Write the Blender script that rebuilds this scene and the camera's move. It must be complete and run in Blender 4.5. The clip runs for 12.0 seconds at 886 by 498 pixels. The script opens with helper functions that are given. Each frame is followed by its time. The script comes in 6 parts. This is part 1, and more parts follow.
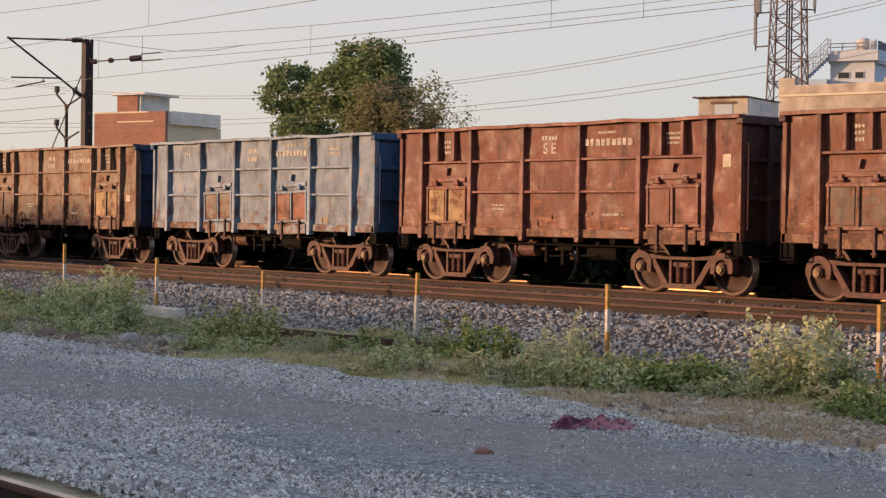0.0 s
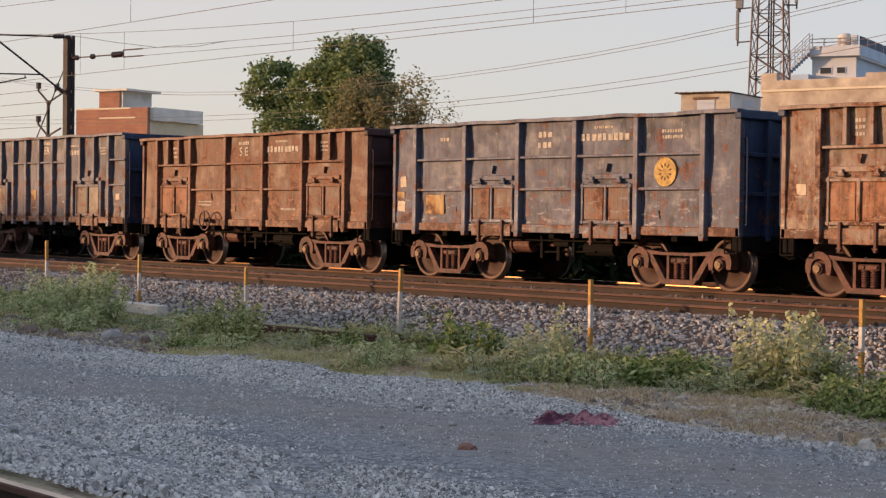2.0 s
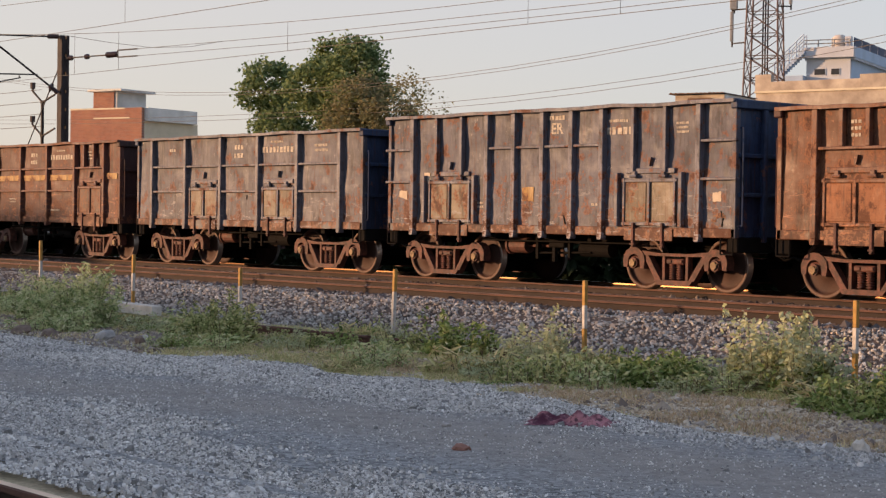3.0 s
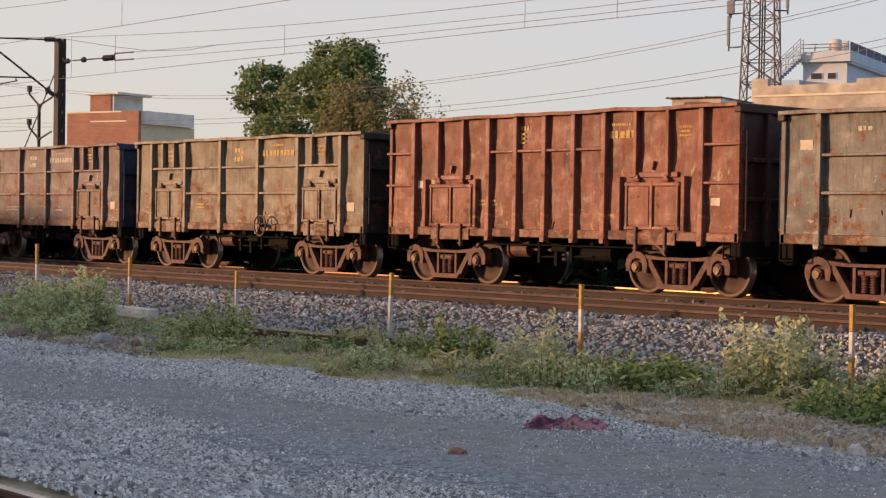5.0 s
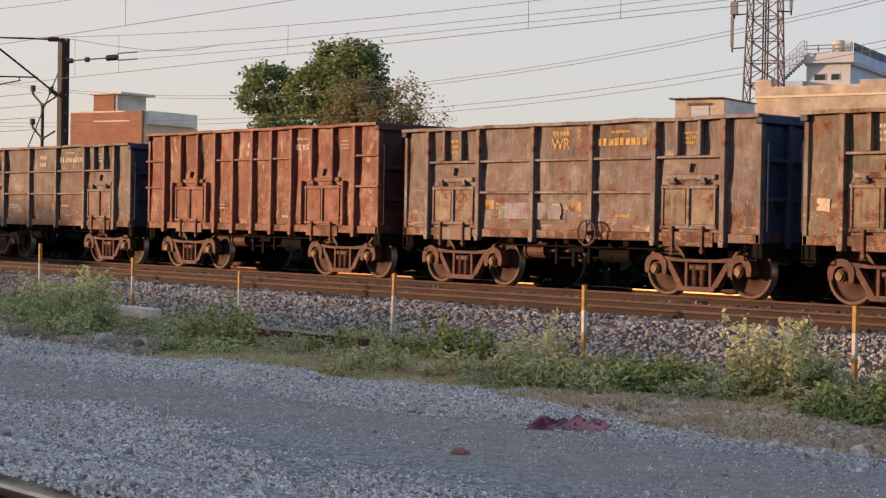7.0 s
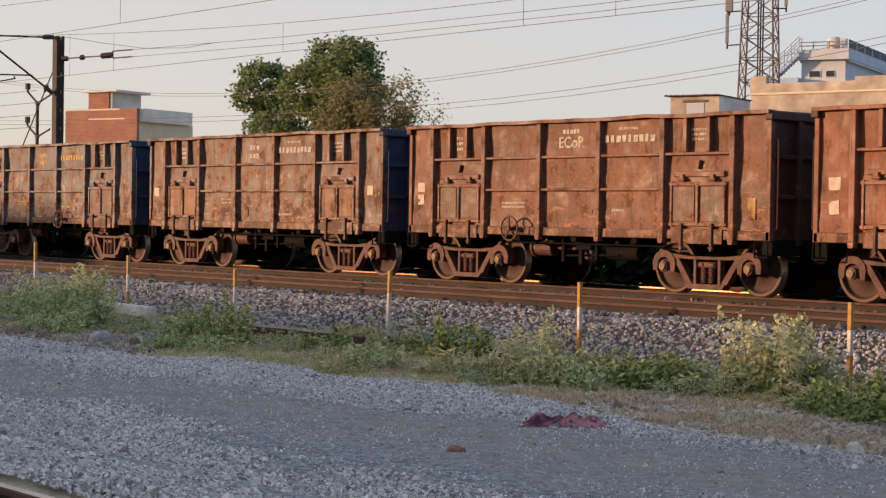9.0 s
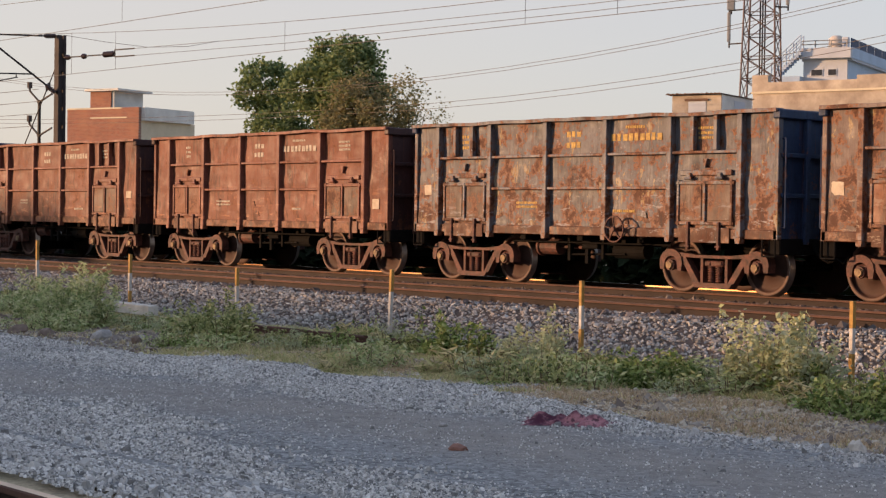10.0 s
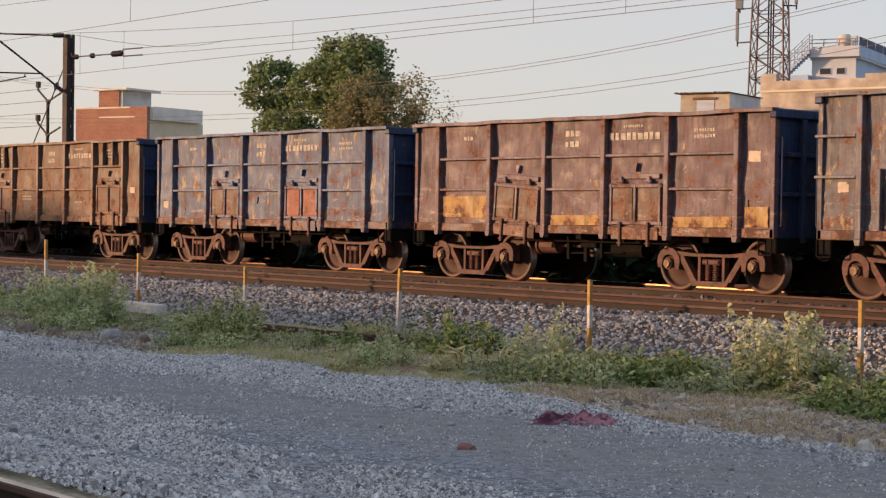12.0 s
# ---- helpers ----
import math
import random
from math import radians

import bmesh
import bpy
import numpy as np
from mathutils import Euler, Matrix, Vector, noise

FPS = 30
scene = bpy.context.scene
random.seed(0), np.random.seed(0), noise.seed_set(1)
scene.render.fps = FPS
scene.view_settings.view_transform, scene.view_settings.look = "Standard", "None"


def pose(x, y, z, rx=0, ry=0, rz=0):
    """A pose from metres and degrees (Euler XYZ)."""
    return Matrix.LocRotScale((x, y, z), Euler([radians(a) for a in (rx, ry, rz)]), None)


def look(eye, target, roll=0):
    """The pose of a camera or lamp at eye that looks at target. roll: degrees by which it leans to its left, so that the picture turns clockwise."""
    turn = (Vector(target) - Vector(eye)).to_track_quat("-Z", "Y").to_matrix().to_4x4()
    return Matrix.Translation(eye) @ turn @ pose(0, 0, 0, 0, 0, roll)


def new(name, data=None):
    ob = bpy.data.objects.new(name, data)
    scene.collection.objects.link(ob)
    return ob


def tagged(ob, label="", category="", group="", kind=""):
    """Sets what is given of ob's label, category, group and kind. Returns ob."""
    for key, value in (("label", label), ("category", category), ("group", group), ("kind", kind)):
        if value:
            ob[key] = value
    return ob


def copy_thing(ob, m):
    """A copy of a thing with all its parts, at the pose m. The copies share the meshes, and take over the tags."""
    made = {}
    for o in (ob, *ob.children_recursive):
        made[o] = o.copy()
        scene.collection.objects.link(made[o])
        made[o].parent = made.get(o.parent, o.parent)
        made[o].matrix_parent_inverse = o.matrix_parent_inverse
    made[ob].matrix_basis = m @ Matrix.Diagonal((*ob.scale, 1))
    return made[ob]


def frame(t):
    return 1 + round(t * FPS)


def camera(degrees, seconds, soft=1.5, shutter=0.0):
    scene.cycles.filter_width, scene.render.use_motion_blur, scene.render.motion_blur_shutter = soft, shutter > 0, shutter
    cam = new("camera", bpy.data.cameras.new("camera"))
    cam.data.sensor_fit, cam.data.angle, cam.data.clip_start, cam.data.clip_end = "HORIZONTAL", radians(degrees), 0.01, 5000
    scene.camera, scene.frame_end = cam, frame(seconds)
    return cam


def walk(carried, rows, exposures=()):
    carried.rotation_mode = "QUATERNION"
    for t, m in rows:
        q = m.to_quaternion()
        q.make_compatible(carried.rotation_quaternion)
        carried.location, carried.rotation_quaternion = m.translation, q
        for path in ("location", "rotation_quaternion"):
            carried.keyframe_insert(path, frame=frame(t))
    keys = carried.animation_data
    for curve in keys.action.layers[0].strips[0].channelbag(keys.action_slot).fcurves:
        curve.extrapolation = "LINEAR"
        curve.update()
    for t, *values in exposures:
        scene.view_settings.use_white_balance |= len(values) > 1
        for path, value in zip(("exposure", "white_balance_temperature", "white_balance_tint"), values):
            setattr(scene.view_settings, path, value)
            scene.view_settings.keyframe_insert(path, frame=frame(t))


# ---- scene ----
EXPO, KELVIN, SKY, SUN = 1.5, 6500, 0.13, 2.6
cam = camera(28.95, 12.0, soft=1.3)

# the camera stands beside the third track and sways a little in the hand
EYE = Vector((24.99, -25.22, 1.314))
SWAY = (
    (0, 50.105, -0.953, 0.840),
    (0.5, 49.904, -1.004, 0.815),
    (1, 49.702, -1.038, 0.673),
    (1.5, 49.636, -1.038, 0.686),
    (2, 49.535, -1.085, 0.715),
    (2.5, 49.481, -1.075, 0.735),
    (3, 49.345, -1.060, 0.787),
    (5, 49.234, -0.936, 0.869),
    (5.5, 49.255, -0.911, 0.995),
    (6, 49.392, -0.915, 1.110),
    (6.5, 49.366, -0.922, 1.100),
    (7, 49.333, -0.925, 0.970),
    (9, 49.180, -1.010, 0.877),
    (9.5, 49.176, -1.037, 0.910),
    (10, 49.241, -1.054, 0.868),
    (10.5, 49.401, -1.069, 0.889),
    (11, 49.393, -1.067, 0.943),
    (11.5, 49.401, -1.074, 0.890),
    (12, 49.513, -1.089, 0.837),
)


def aim(yaw, pitch, roll):
    y, p = radians(yaw), radians(pitch)
    return look(EYE, EYE + Vector((-math.sin(y) * math.cos(p), math.cos(y) * math.cos(p), math.sin(p))), roll)


walk(cam, [(t, aim(y, p, r)) for t, y, p, r in SWAY], exposures=[(0, EXPO, KELVIN, 10), (12, EXPO, KELVIN, 10)])

# ---- light ----
SUN_ELEV, SUN_AZ = 6.0, 221.0       # degrees; azimuth clockwise from +y
world = bpy.data.worlds.new("dusk_sky")
scene.world = world
world.use_nodes = True
wn = world.node_tree
sky = wn.nodes.new("ShaderNodeTexSky")
sky.sky_type, sky.sun_disc = "NISHITA", False
sky.sun_elevation, sky.sun_rotation = radians(SUN_ELEV), radians(SUN_AZ)
sky.air_density, sky.dust_density, sky.ozone_density = 1.0, 1.0, 3.0
background = wn.nodes["Background"]
background.inputs["Strength"].default_value = SKY
# evening haze: thick and pinkish at the horizon, thinner overhead
wtc = wn.nodes.new("ShaderNodeTexCoord")
wsep = wn.nodes.new("ShaderNodeSeparateXYZ")
wn.links.new(wtc.outputs["Generated"], wsep.inputs[0])
thick = wn.nodes.new("ShaderNodeMapRange")
thick.inputs["From Min"].default_value, thick.inputs["From Max"].default_value = 0.15, 0.8
thick.inputs["To Min"].default_value, thick.inputs["To Max"].default_value = 0.90, 0.40
wn.links.new(wsep.outputs["Z"], thick.inputs["Value"])
gain = wn.nodes.new("ShaderNodeVectorMath")
gain.operation = "SCALE"
gain.inputs["Scale"].default_value = 2.2
wn.links.new(sky.outputs["Color"], gain.inputs[0])
haze = wn.nodes.new("ShaderNodeMix")
haze.data_type = "RGBA"
# the haze glows warmer on the sun's side
side = wn.nodes.new("ShaderNodeVectorMath")
side.operation = "DOT_PRODUCT"
side.inputs[1].default_value = (math.sin(radians(SUN_AZ)), math.cos(radians(SUN_AZ)), 0)
wn.links.new(wtc.outputs["Generated"], side.inputs[0])
nearer = wn.nodes.new("ShaderNodeMapRange")
nearer.inputs["From Min"].default_value, nearer.inputs["From Max"].default_value = -0.25, 0.45
wn.links.new(side.outputs["Value"], nearer.inputs["Value"])
tint = wn.nodes.new("ShaderNodeMix")
tint.data_type = "RGBA"
tint.inputs[6].default_value, tint.inputs[7].default_value = (1.70, 1.58, 1.60, 1), (1.92, 1.62, 1.46, 1)
wn.links.new(nearer.outputs["Result"], tint.inputs[0])
wn.links.new(tint.outputs[2], haze.inputs[7])
wn.links.new(thick.outputs["Result"], haze.inputs[0])
wn.links.new(gain.outputs[0], haze.inputs[6])
wn.links.new(haze.outputs[2], background.inputs["Color"])
sun = new("sun", bpy.data.lights.new("sun", "SUN"))
sun.data.energy, sun.data.angle, sun.data.color = SUN, radians(1.2), (1.0, 0.58, 0.31)
sun_way = Vector((math.sin(radians(SUN_AZ)) * math.cos(radians(SUN_ELEV)), math.cos(radians(SUN_AZ)) * math.cos(radians(SUN_ELEV)), math.sin(radians(SUN_ELEV))))
sun.matrix_world = look(sun_way * 80, (0, 0, 0))


# ---- materials ----
class Nodes:
    """A small builder of node trees."""

    def __init__(self, name, rough=0.8, metal=0.0):
        self.m = bpy.data.materials.new(name)
        self.m.use_nodes = True
        self.t = self.m.node_tree
        self.bsdf = self.t.nodes["Principled BSDF"]
        self.bsdf.inputs["Roughness"].default_value = rough
        self.bsdf.inputs["Metallic"].default_value = metal
        self.bsdf.inputs["Specular IOR Level"].default_value = 0.35
        tc = self.t.nodes.new("ShaderNodeTexCoord")
        self.co = tc.outputs["Object"]

    def link(self, a, b):
        self.t.links.new(a, b)

    def mapped(self, scale=(1, 1, 1), shift=(0, 0, 0), per_object=False):
        n = self.t.nodes.new("ShaderNodeMapping")
        n.inputs["Scale"].default_value = scale
        n.inputs["Location"].default_value = shift
        self.link(self.co, n.inputs["Vector"])
        if not per_object:
            return n.outputs["Vector"]
        info = self.t.nodes.new("ShaderNodeObjectInfo")
        mul = self.t.nodes.new("ShaderNodeMath")
        mul.operation = "MULTIPLY"
        mul.inputs[1].default_value = 37.0
        self.link(info.outputs["Random"], mul.inputs[0])
        add = self.t.nodes.new("ShaderNodeVectorMath")
        add.operation = "ADD"
        self.link(n.outputs["Vector"], add.inputs[0])
        self.link(mul.outputs[0], add.inputs[1])
        return add.outputs[0]

    def noise(self, vec, scale, detail=4, rough=0.6):
        n = self.t.nodes.new("ShaderNodeTexNoise")
        n.inputs["Scale"].default_value, n.inputs["Detail"].default_value, n.inputs["Roughness"].default_value = scale, detail, rough
        self.link(vec, n.inputs["Vector"])
        return n.outputs["Fac"]

    def voronoi(self, vec, scale, out="Color"):
        n = self.t.nodes.new("ShaderNodeTexVoronoi")
        n.inputs["Scale"].default_value = scale
        self.link(vec, n.inputs["Vector"])
        return n.outputs[out]

    def step(self, fac, lo, hi, top=1.0):
        n = self.t.nodes.new("ShaderNodeMapRange")
        n.inputs["From Min"].default_value, n.inputs["From Max"].default_value, n.inputs["To Max"].default_value = lo, hi, top
        self.link(fac, n.inputs["Value"])
        return n.outputs["Result"]

    def mix(self, fac, a, b, mode="MIX"):
        n = self.t.nodes.new("ShaderNodeMix")
        n.data_type, n.blend_type = "RGBA", mode
        ins = [n.inputs[0], n.inputs[6], n.inputs[7]]
        for sock, val in zip(ins, (fac, a, b)):
            if isinstance(val, (int, float)):
                sock.default_value = val
            elif isinstance(val, tuple):
                sock.default_value = (*val, 1)
            else:
                self.link(val, sock)
        return n.outputs[2]

    def times(self, a, b):
        n = self.t.nodes.new("ShaderNodeMath")
        n.operation = "MULTIPLY"
        for sock, val in zip(n.inputs, (a, b)):
            if isinstance(val, (int, float)):
                sock.default_value = val
            else:
                self.link(val, sock)
        return n.outputs[0]

    def bump(self, fac, strength, dist):
        n = self.t.nodes.new("ShaderNodeBump")
        n.inputs["Strength"].default_value, n.inputs["Distance"].default_value = strength, dist
        self.link(fac, n.inputs["Height"])
        self.link(n.outputs["Normal"], self.bsdf.inputs["Normal"])

    def done(self, color):
        if isinstance(color, tuple):
            self.bsdf.inputs["Base Color"].default_value = (*color, 1)
        else:
            self.link(color, self.bsdf.inputs["Base Color"])
        return self.m


def shade(c, k):
    return tuple(min(1.0, max(0.0, v * k)) for v in c)


RUST = (0.135, 0.045, 0.02)


def paint(name, base, rust=0.3, fade=(0.40, 0.34, 0.27), fading=0.35, chips=0.3, seed=0.0, rust_tone=RUST, peel_glare=0.0):
    """Weathered wagon paint: soot, faded streaks, rust blooms and the pale scuffs that loading leaves low on the panels."""
    n = Nodes(name, 0.62)
    v = n.mapped(shift=(seed * 3.7, seed * 1.3, seed * 2.1))
    sep = n.t.nodes.new("ShaderNodeSeparateXYZ")
    n.link(n.co, sep.inputs[0])
    low = n.step(sep.outputs[2], 2.5, 1.2)
    streak = n.noise(n.mapped((4.2, 4.2, 0.26), (seed * 5.1, 0, 0)), 2.4, 7, 0.72)
    thin = n.noise(n.mapped((15.0, 15.0, 0.8), (seed * 2.3, 5, 1)), 1.0, 5, 0.7)
    big = n.noise(v, 0.7, 4, 0.6)
    mid = n.noise(v, 2.3, 9, 0.74)
    fine = n.noise(v, 16.0, 5, 0.75)
    c = n.mix(n.step(big, 0.38, 0.66), shade(base, 1.2), shade(base, 0.74))
    c = n.mix(n.times(n.step(streak, 0.50, 0.68), fading), c, fade)
    c = n.mix(n.times(n.step(thin, 0.50, 0.70), 0.55), c, shade(base, 0.42))
    c = n.mix(n.times(n.step(fine, 0.50, 0.72), 0.55), c, shade(base, 0.48))
    # rust: blooms that gather on the lower half, dark inside and orange at the rim
    ground = n.t.nodes.new("ShaderNodeMath")
    ground.operation = "MULTIPLY_ADD"
    n.link(low, ground.inputs[0])
    ground.inputs[1].default_value = 0.05
    n.link(mid, ground.inputs[2])
    edge = 0.635 - 0.22 * rust
    c = n.mix(n.times(n.step(ground.outputs[0], edge - 0.012, edge + 0.01), min(0.9, 0.4 + rust)), c, n.mix(n.step(fine, 0.40, 0.62), (0.205, 0.083, 0.034), shade(rust_tone, 0.95)))
    c = n.mix(n.times(n.step(ground.outputs[0], edge + 0.03, edge + 0.07), min(0.9, 0.45 + rust)), c, shade(rust_tone, 0.42))
    # rust runs and soot that rain has drawn downward
    run = n.noise(n.mapped((6.5, 6.5, 0.35), (seed * 4.3, 2, 8)), 1.6, 6, 0.7)
    c = n.mix(n.times(n.step(run, 0.585 - 0.05 * rust, 0.66), 0.6), c, shade(rust_tone, 0.6))
    soot = n.noise(n.mapped((2.6, 2.6, 0.5), (seed * 2.9, 7, 3)), 1.7, 7, 0.75)
    c = n.mix(n.times(n.step(soot, 0.53, 0.62), 0.7), c, shade(base, 0.24))
    if peel_glare:
        # ragged upright sheets: old coats coming off, and sun glare painted as pale yellow
        loose = n.noise(n.mapped((1.9, 1.9, 0.75), (seed * 3.1, 1, 4)), 1.7, 9, 0.72)
        tear = 0.645 - 0.13 * peel_glare
        c = n.mix(n.times(n.step(loose, tear, tear + 0.012), 0.85), c, n.mix(n.step(fine, 0.38, 0.62), (0.25, 0.185, 0.105), (0.24, 0.14, 0.04)))
        c = n.mix(n.times(n.step(loose, tear + 0.035, tear + 0.045), 0.7), c, (0.24, 0.215, 0.185))
    # scuffs: short flat strokes, mostly on the lower half
    scuff = n.noise(n.mapped((0.9, 0.9, 3.4), (seed * 1.9, 3, seed)), 2.3, 7, 0.76)
    c = n.mix(n.times(n.times(n.step(scuff, 0.585, 0.605), low), min(0.9, chips + 0.25)), c, shade(fade, 1.3))
    chip = n.noise(n.mapped((1, 1, 0.6), (seed * 1.3, 3, 9)), 7.5, 6, 0.78)
    c = n.mix(n.times(n.step(chip, 0.64, 0.655), chips), c, shade(fade, 1.6))
    n.bump(n.noise(v, 4.5, 6, 0.65), 0.55, 0.022)
    rr = n.t.nodes.new("ShaderNodeMapRange")
    rr.inputs["From Min"].default_value, rr.inputs["From Max"].default_value = 0.3, 0.7
    rr.inputs["To Min"].default_value, rr.inputs["To Max"].default_value = 0.45, 0.85
    n.link(mid, rr.inputs["Value"])
    n.link(rr.outputs[0], n.bsdf.inputs["Roughness"])
    return n.done(c)


def plain(name, base, var=0.35, scale=3.0, rough=0.8, metal=0.0, fine=30.0, bump=0.3, dist=0.006, per_object=True, other=None, gloss=0.35):
    """A surface of one colour with two scales of variation and fine relief."""
    n = Nodes(name, rough, metal)
    n.bsdf.inputs["Specular IOR Level"].default_value = gloss
    v = n.mapped(per_object=per_object)
    big, small = n.noise(v, scale, 4), n.noise(v, fine, 3)
    c = n.mix(n.step(big, 0.3, 0.7), shade(base, 1 + var), other or shade(base, 1 - var))
    c = n.mix(n.times(n.step(small, 0.35, 0.75), var), c, shade(base, 1 - 1.2 * var))
    n.bump(small, bump, dist)
    return n.done(c)


def stones(name, tones, rough=0.9):
    """Loose stones: a tone for each island."""
    n = Nodes(name, rough)
    g = n.t.nodes.new("ShaderNodeNewGeometry")
    ramp = n.t.nodes.new("ShaderNodeValToRGB")
    ramp.color_ramp.interpolation = "CONSTANT"
    while len(ramp.color_ramp.elements) < len(tones):
        ramp.color_ramp.elements.new(0.5)
    for i, (e, tone) in enumerate(zip(ramp.color_ramp.elements, tones)):
        e.position, e.color = i / len(tones), (*tone, 1)
    n.link(g.outputs["Random Per Island"], ramp.inputs["Fac"])
    v = n.mapped()
    c = n.mix(n.times(n.step(n.noise(v, 22, 3), 0.35, 0.7), 0.5), ramp.outputs["Color"], shade(tones[0], 0.55))
    c = n.mix(n.times(n.step(n.noise(v, 0.35, 3), 0.4, 0.65), 0.35), c, (0.23, 0.21, 0.20))
    return n.done(c)


def leafy(name, tones, trans=0.25):
    n = Nodes(name, 0.7)
    n.bsdf.inputs["Specular IOR Level"].default_value = 0.12
    g = n.t.nodes.new("ShaderNodeNewGeometry")
    ramp = n.t.nodes.new("ShaderNodeValToRGB")
    while len(ramp.color_ramp.elements) < len(tones):
        ramp.color_ramp.elements.new(0.5)
    for i, (e, tone) in enumerate(zip(ramp.color_ramp.elements, tones)):
        e.position, e.color = i / max(1, len(tones) - 1), (*tone, 1)
    n.link(g.outputs["Random Per Island"], ramp.inputs["Fac"])
    out = n.t.nodes["Material Output"]
    tr = n.t.nodes.new("ShaderNodeBsdfTranslucent")
    mx = n.t.nodes.new("ShaderNodeMixShader")
    mx.inputs[0].default_value = trans
    n.link(ramp.outputs["Color"], tr.inputs["Color"])
    n.link(n.bsdf.outputs[0], mx.inputs[1])
    n.link(tr.outputs[0], mx.inputs[2])
    n.link(mx.outputs[0], out.inputs["Surface"])
    return n.done(ramp.outputs["Color"])


# black grease, deepened further to stand for the shade under the wagons
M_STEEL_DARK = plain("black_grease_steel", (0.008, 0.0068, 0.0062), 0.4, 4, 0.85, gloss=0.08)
M_BOGIE = plain("rusted_bogie_steel", (0.092, 0.032, 0.022), 0.6, 7, 0.7, other=(0.030, 0.017, 0.013), fine=22, bump=0.6, dist=0.012)
M_WHEEL = plain("rusty_wheel", (0.046, 0.021, 0.015), 0.3, 3, 0.75)
M_RIM = plain("worn_wheel_rim", (0.10, 0.055, 0.038), 0.3, 5, 0.65)
M_TREAD = plain("polished_tread", (0.30, 0.26, 0.23), 0.2, 8, 0.35, 0.9)
M_CAP = plain("bearing_cap_yellow_grease", (0.20, 0.13, 0.06), 0.6, 9, 0.7, other=(0.10, 0.06, 0.04))
M_RAIL_SIDE = plain("rusty_rail", (0.085, 0.038, 0.024), 0.4, 2, 0.8)
# darker rust for web and foot: shade of the overhanging head, as colour
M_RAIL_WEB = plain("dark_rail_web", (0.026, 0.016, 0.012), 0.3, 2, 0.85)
# siding rail top: warm sunlight put into a pale tan colour
M_RAIL_SUNLIT = plain("dusty_rail_head", (0.62, 0.44, 0.29), 0.2, 3, 0.6, 0.0)
M_RAIL_TOP = plain("polished_rail_head", (0.42, 0.36, 0.31), 0.15, 3, 0.28, 1.0, bump=0.05)
M_RAIL_GAUGE = plain("flange_worn_steel", (0.060, 0.032, 0.016), 0.3, 3, 0.33, 1.0, bump=0.05)
M_RAIL_DULL = plain("dull_rail_head", (0.26, 0.15, 0.095), 0.2, 3, 0.45, 0.5)
M_SLEEPER = plain("dusty_concrete_sleeper", (0.15, 0.105, 0.08), 0.25, 3, 0.9)
M_CONCRETE = plain("weathered_concrete", (0.50, 0.46, 0.40), 0.25, 2, 0.9, fine=18)
M_WHITE_INK = plain("white_stencil_paint", (0.36, 0.31, 0.25), 0.5, 14, 0.7)
M_YELLOW_INK = plain("yellow_stencil_paint", (0.38, 0.235, 0.06), 0.5, 12, 0.7)
M_PAPER = plain("pasted_paper_slip", (0.44, 0.36, 0.27), 0.2, 8, 0.85)
M_POST_YELLOW = plain("yellow_post_paint", (0.33, 0.185, 0.045), 0.35, 12, 0.75)
M_POST_WHITE = plain("white_post_paint", (0.44, 0.41, 0.37), 0.25, 12, 0.75)
M_POST_FOOT = plain("dark_post_foot", (0.07, 0.06, 0.045), 0.3, 12, 0.8)
M_MAST = plain("dark_mast_steel", (0.014, 0.010, 0.010), 0.3, 2, 0.6, 0.3)
M_COLUMN = plain("weathered_mast_steel", (0.030, 0.022, 0.021), 0.35, 2, 0.75, 0.2)
M_INSUL = plain("brown_porcelain", (0.05, 0.03, 0.028), 0.2, 5, 0.25)
M_WIRE = plain("copper_wire", (0.022, 0.019, 0.019), 0.2, 5, 0.5, 0.5)
M_TOWER = plain("galvanised_lattice", (0.11, 0.088, 0.082), 0.25, 2, 0.6, 0.3, other=(0.11, 0.06, 0.05))
M_ANTENNA = plain("grey_antenna_panel", (0.2, 0.2, 0.2), 0.1, 4, 0.5)


# ---- mesh helpers ----
def part(name, bm, material, parent=None, label=""):
    """Links a bmesh as one mesh object under a thing or a part."""
    me = bpy.data.meshes.new(name)
    bm.to_mesh(me)
    bm.free()
    me.materials.append(material)
    ob = new(name, me)
    ob.parent = parent
    return tagged(ob, label=label)


def again(ob, m, parent=None):
    """The same piece once more at another place, on the same mesh."""
    o = new(ob.name.split(".")[0], ob.data)
    o.parent = parent or ob.parent
    o.matrix_local = m
    if ob.get("label"):
        o["label"] = ob["label"]
    return o


def thing(name, m=None):
    e = new(name)
    e.empty_display_size = 0.3
    if m is not None:
        e.matrix_world = m
    return e


def box(bm, x0, x1, y0, y1, z0, z1, bevel=0.0, m=None):
    mat = Matrix.LocRotScale(((x0 + x1) / 2, (y0 + y1) / 2, (z0 + z1) / 2), None, (abs(x1 - x0), abs(y1 - y0), abs(z1 - z0)))
    r = bmesh.ops.create_cube(bm, size=1, matrix=(m @ mat) if m is not None else mat)
    if bevel:
        edges = list({e for v in r["verts"] for e in v.link_edges})
        bmesh.ops.bevel(bm, geom=edges, offset=bevel, segments=1, affect="EDGES")
    return bm


def rod(bm, a, b, r, sides=8, r2=None):
    a, b = Vector(a), Vector(b)
    d = b - a
    m = Matrix.Translation((a + b) / 2) @ d.to_track_quat("Z", "Y").to_matrix().to_4x4()
    bmesh.ops.create_cone(bm, cap_ends=True, segments=sides, radius1=r, radius2=r if r2 is None else r2, depth=d.length, matrix=m)
    return bm


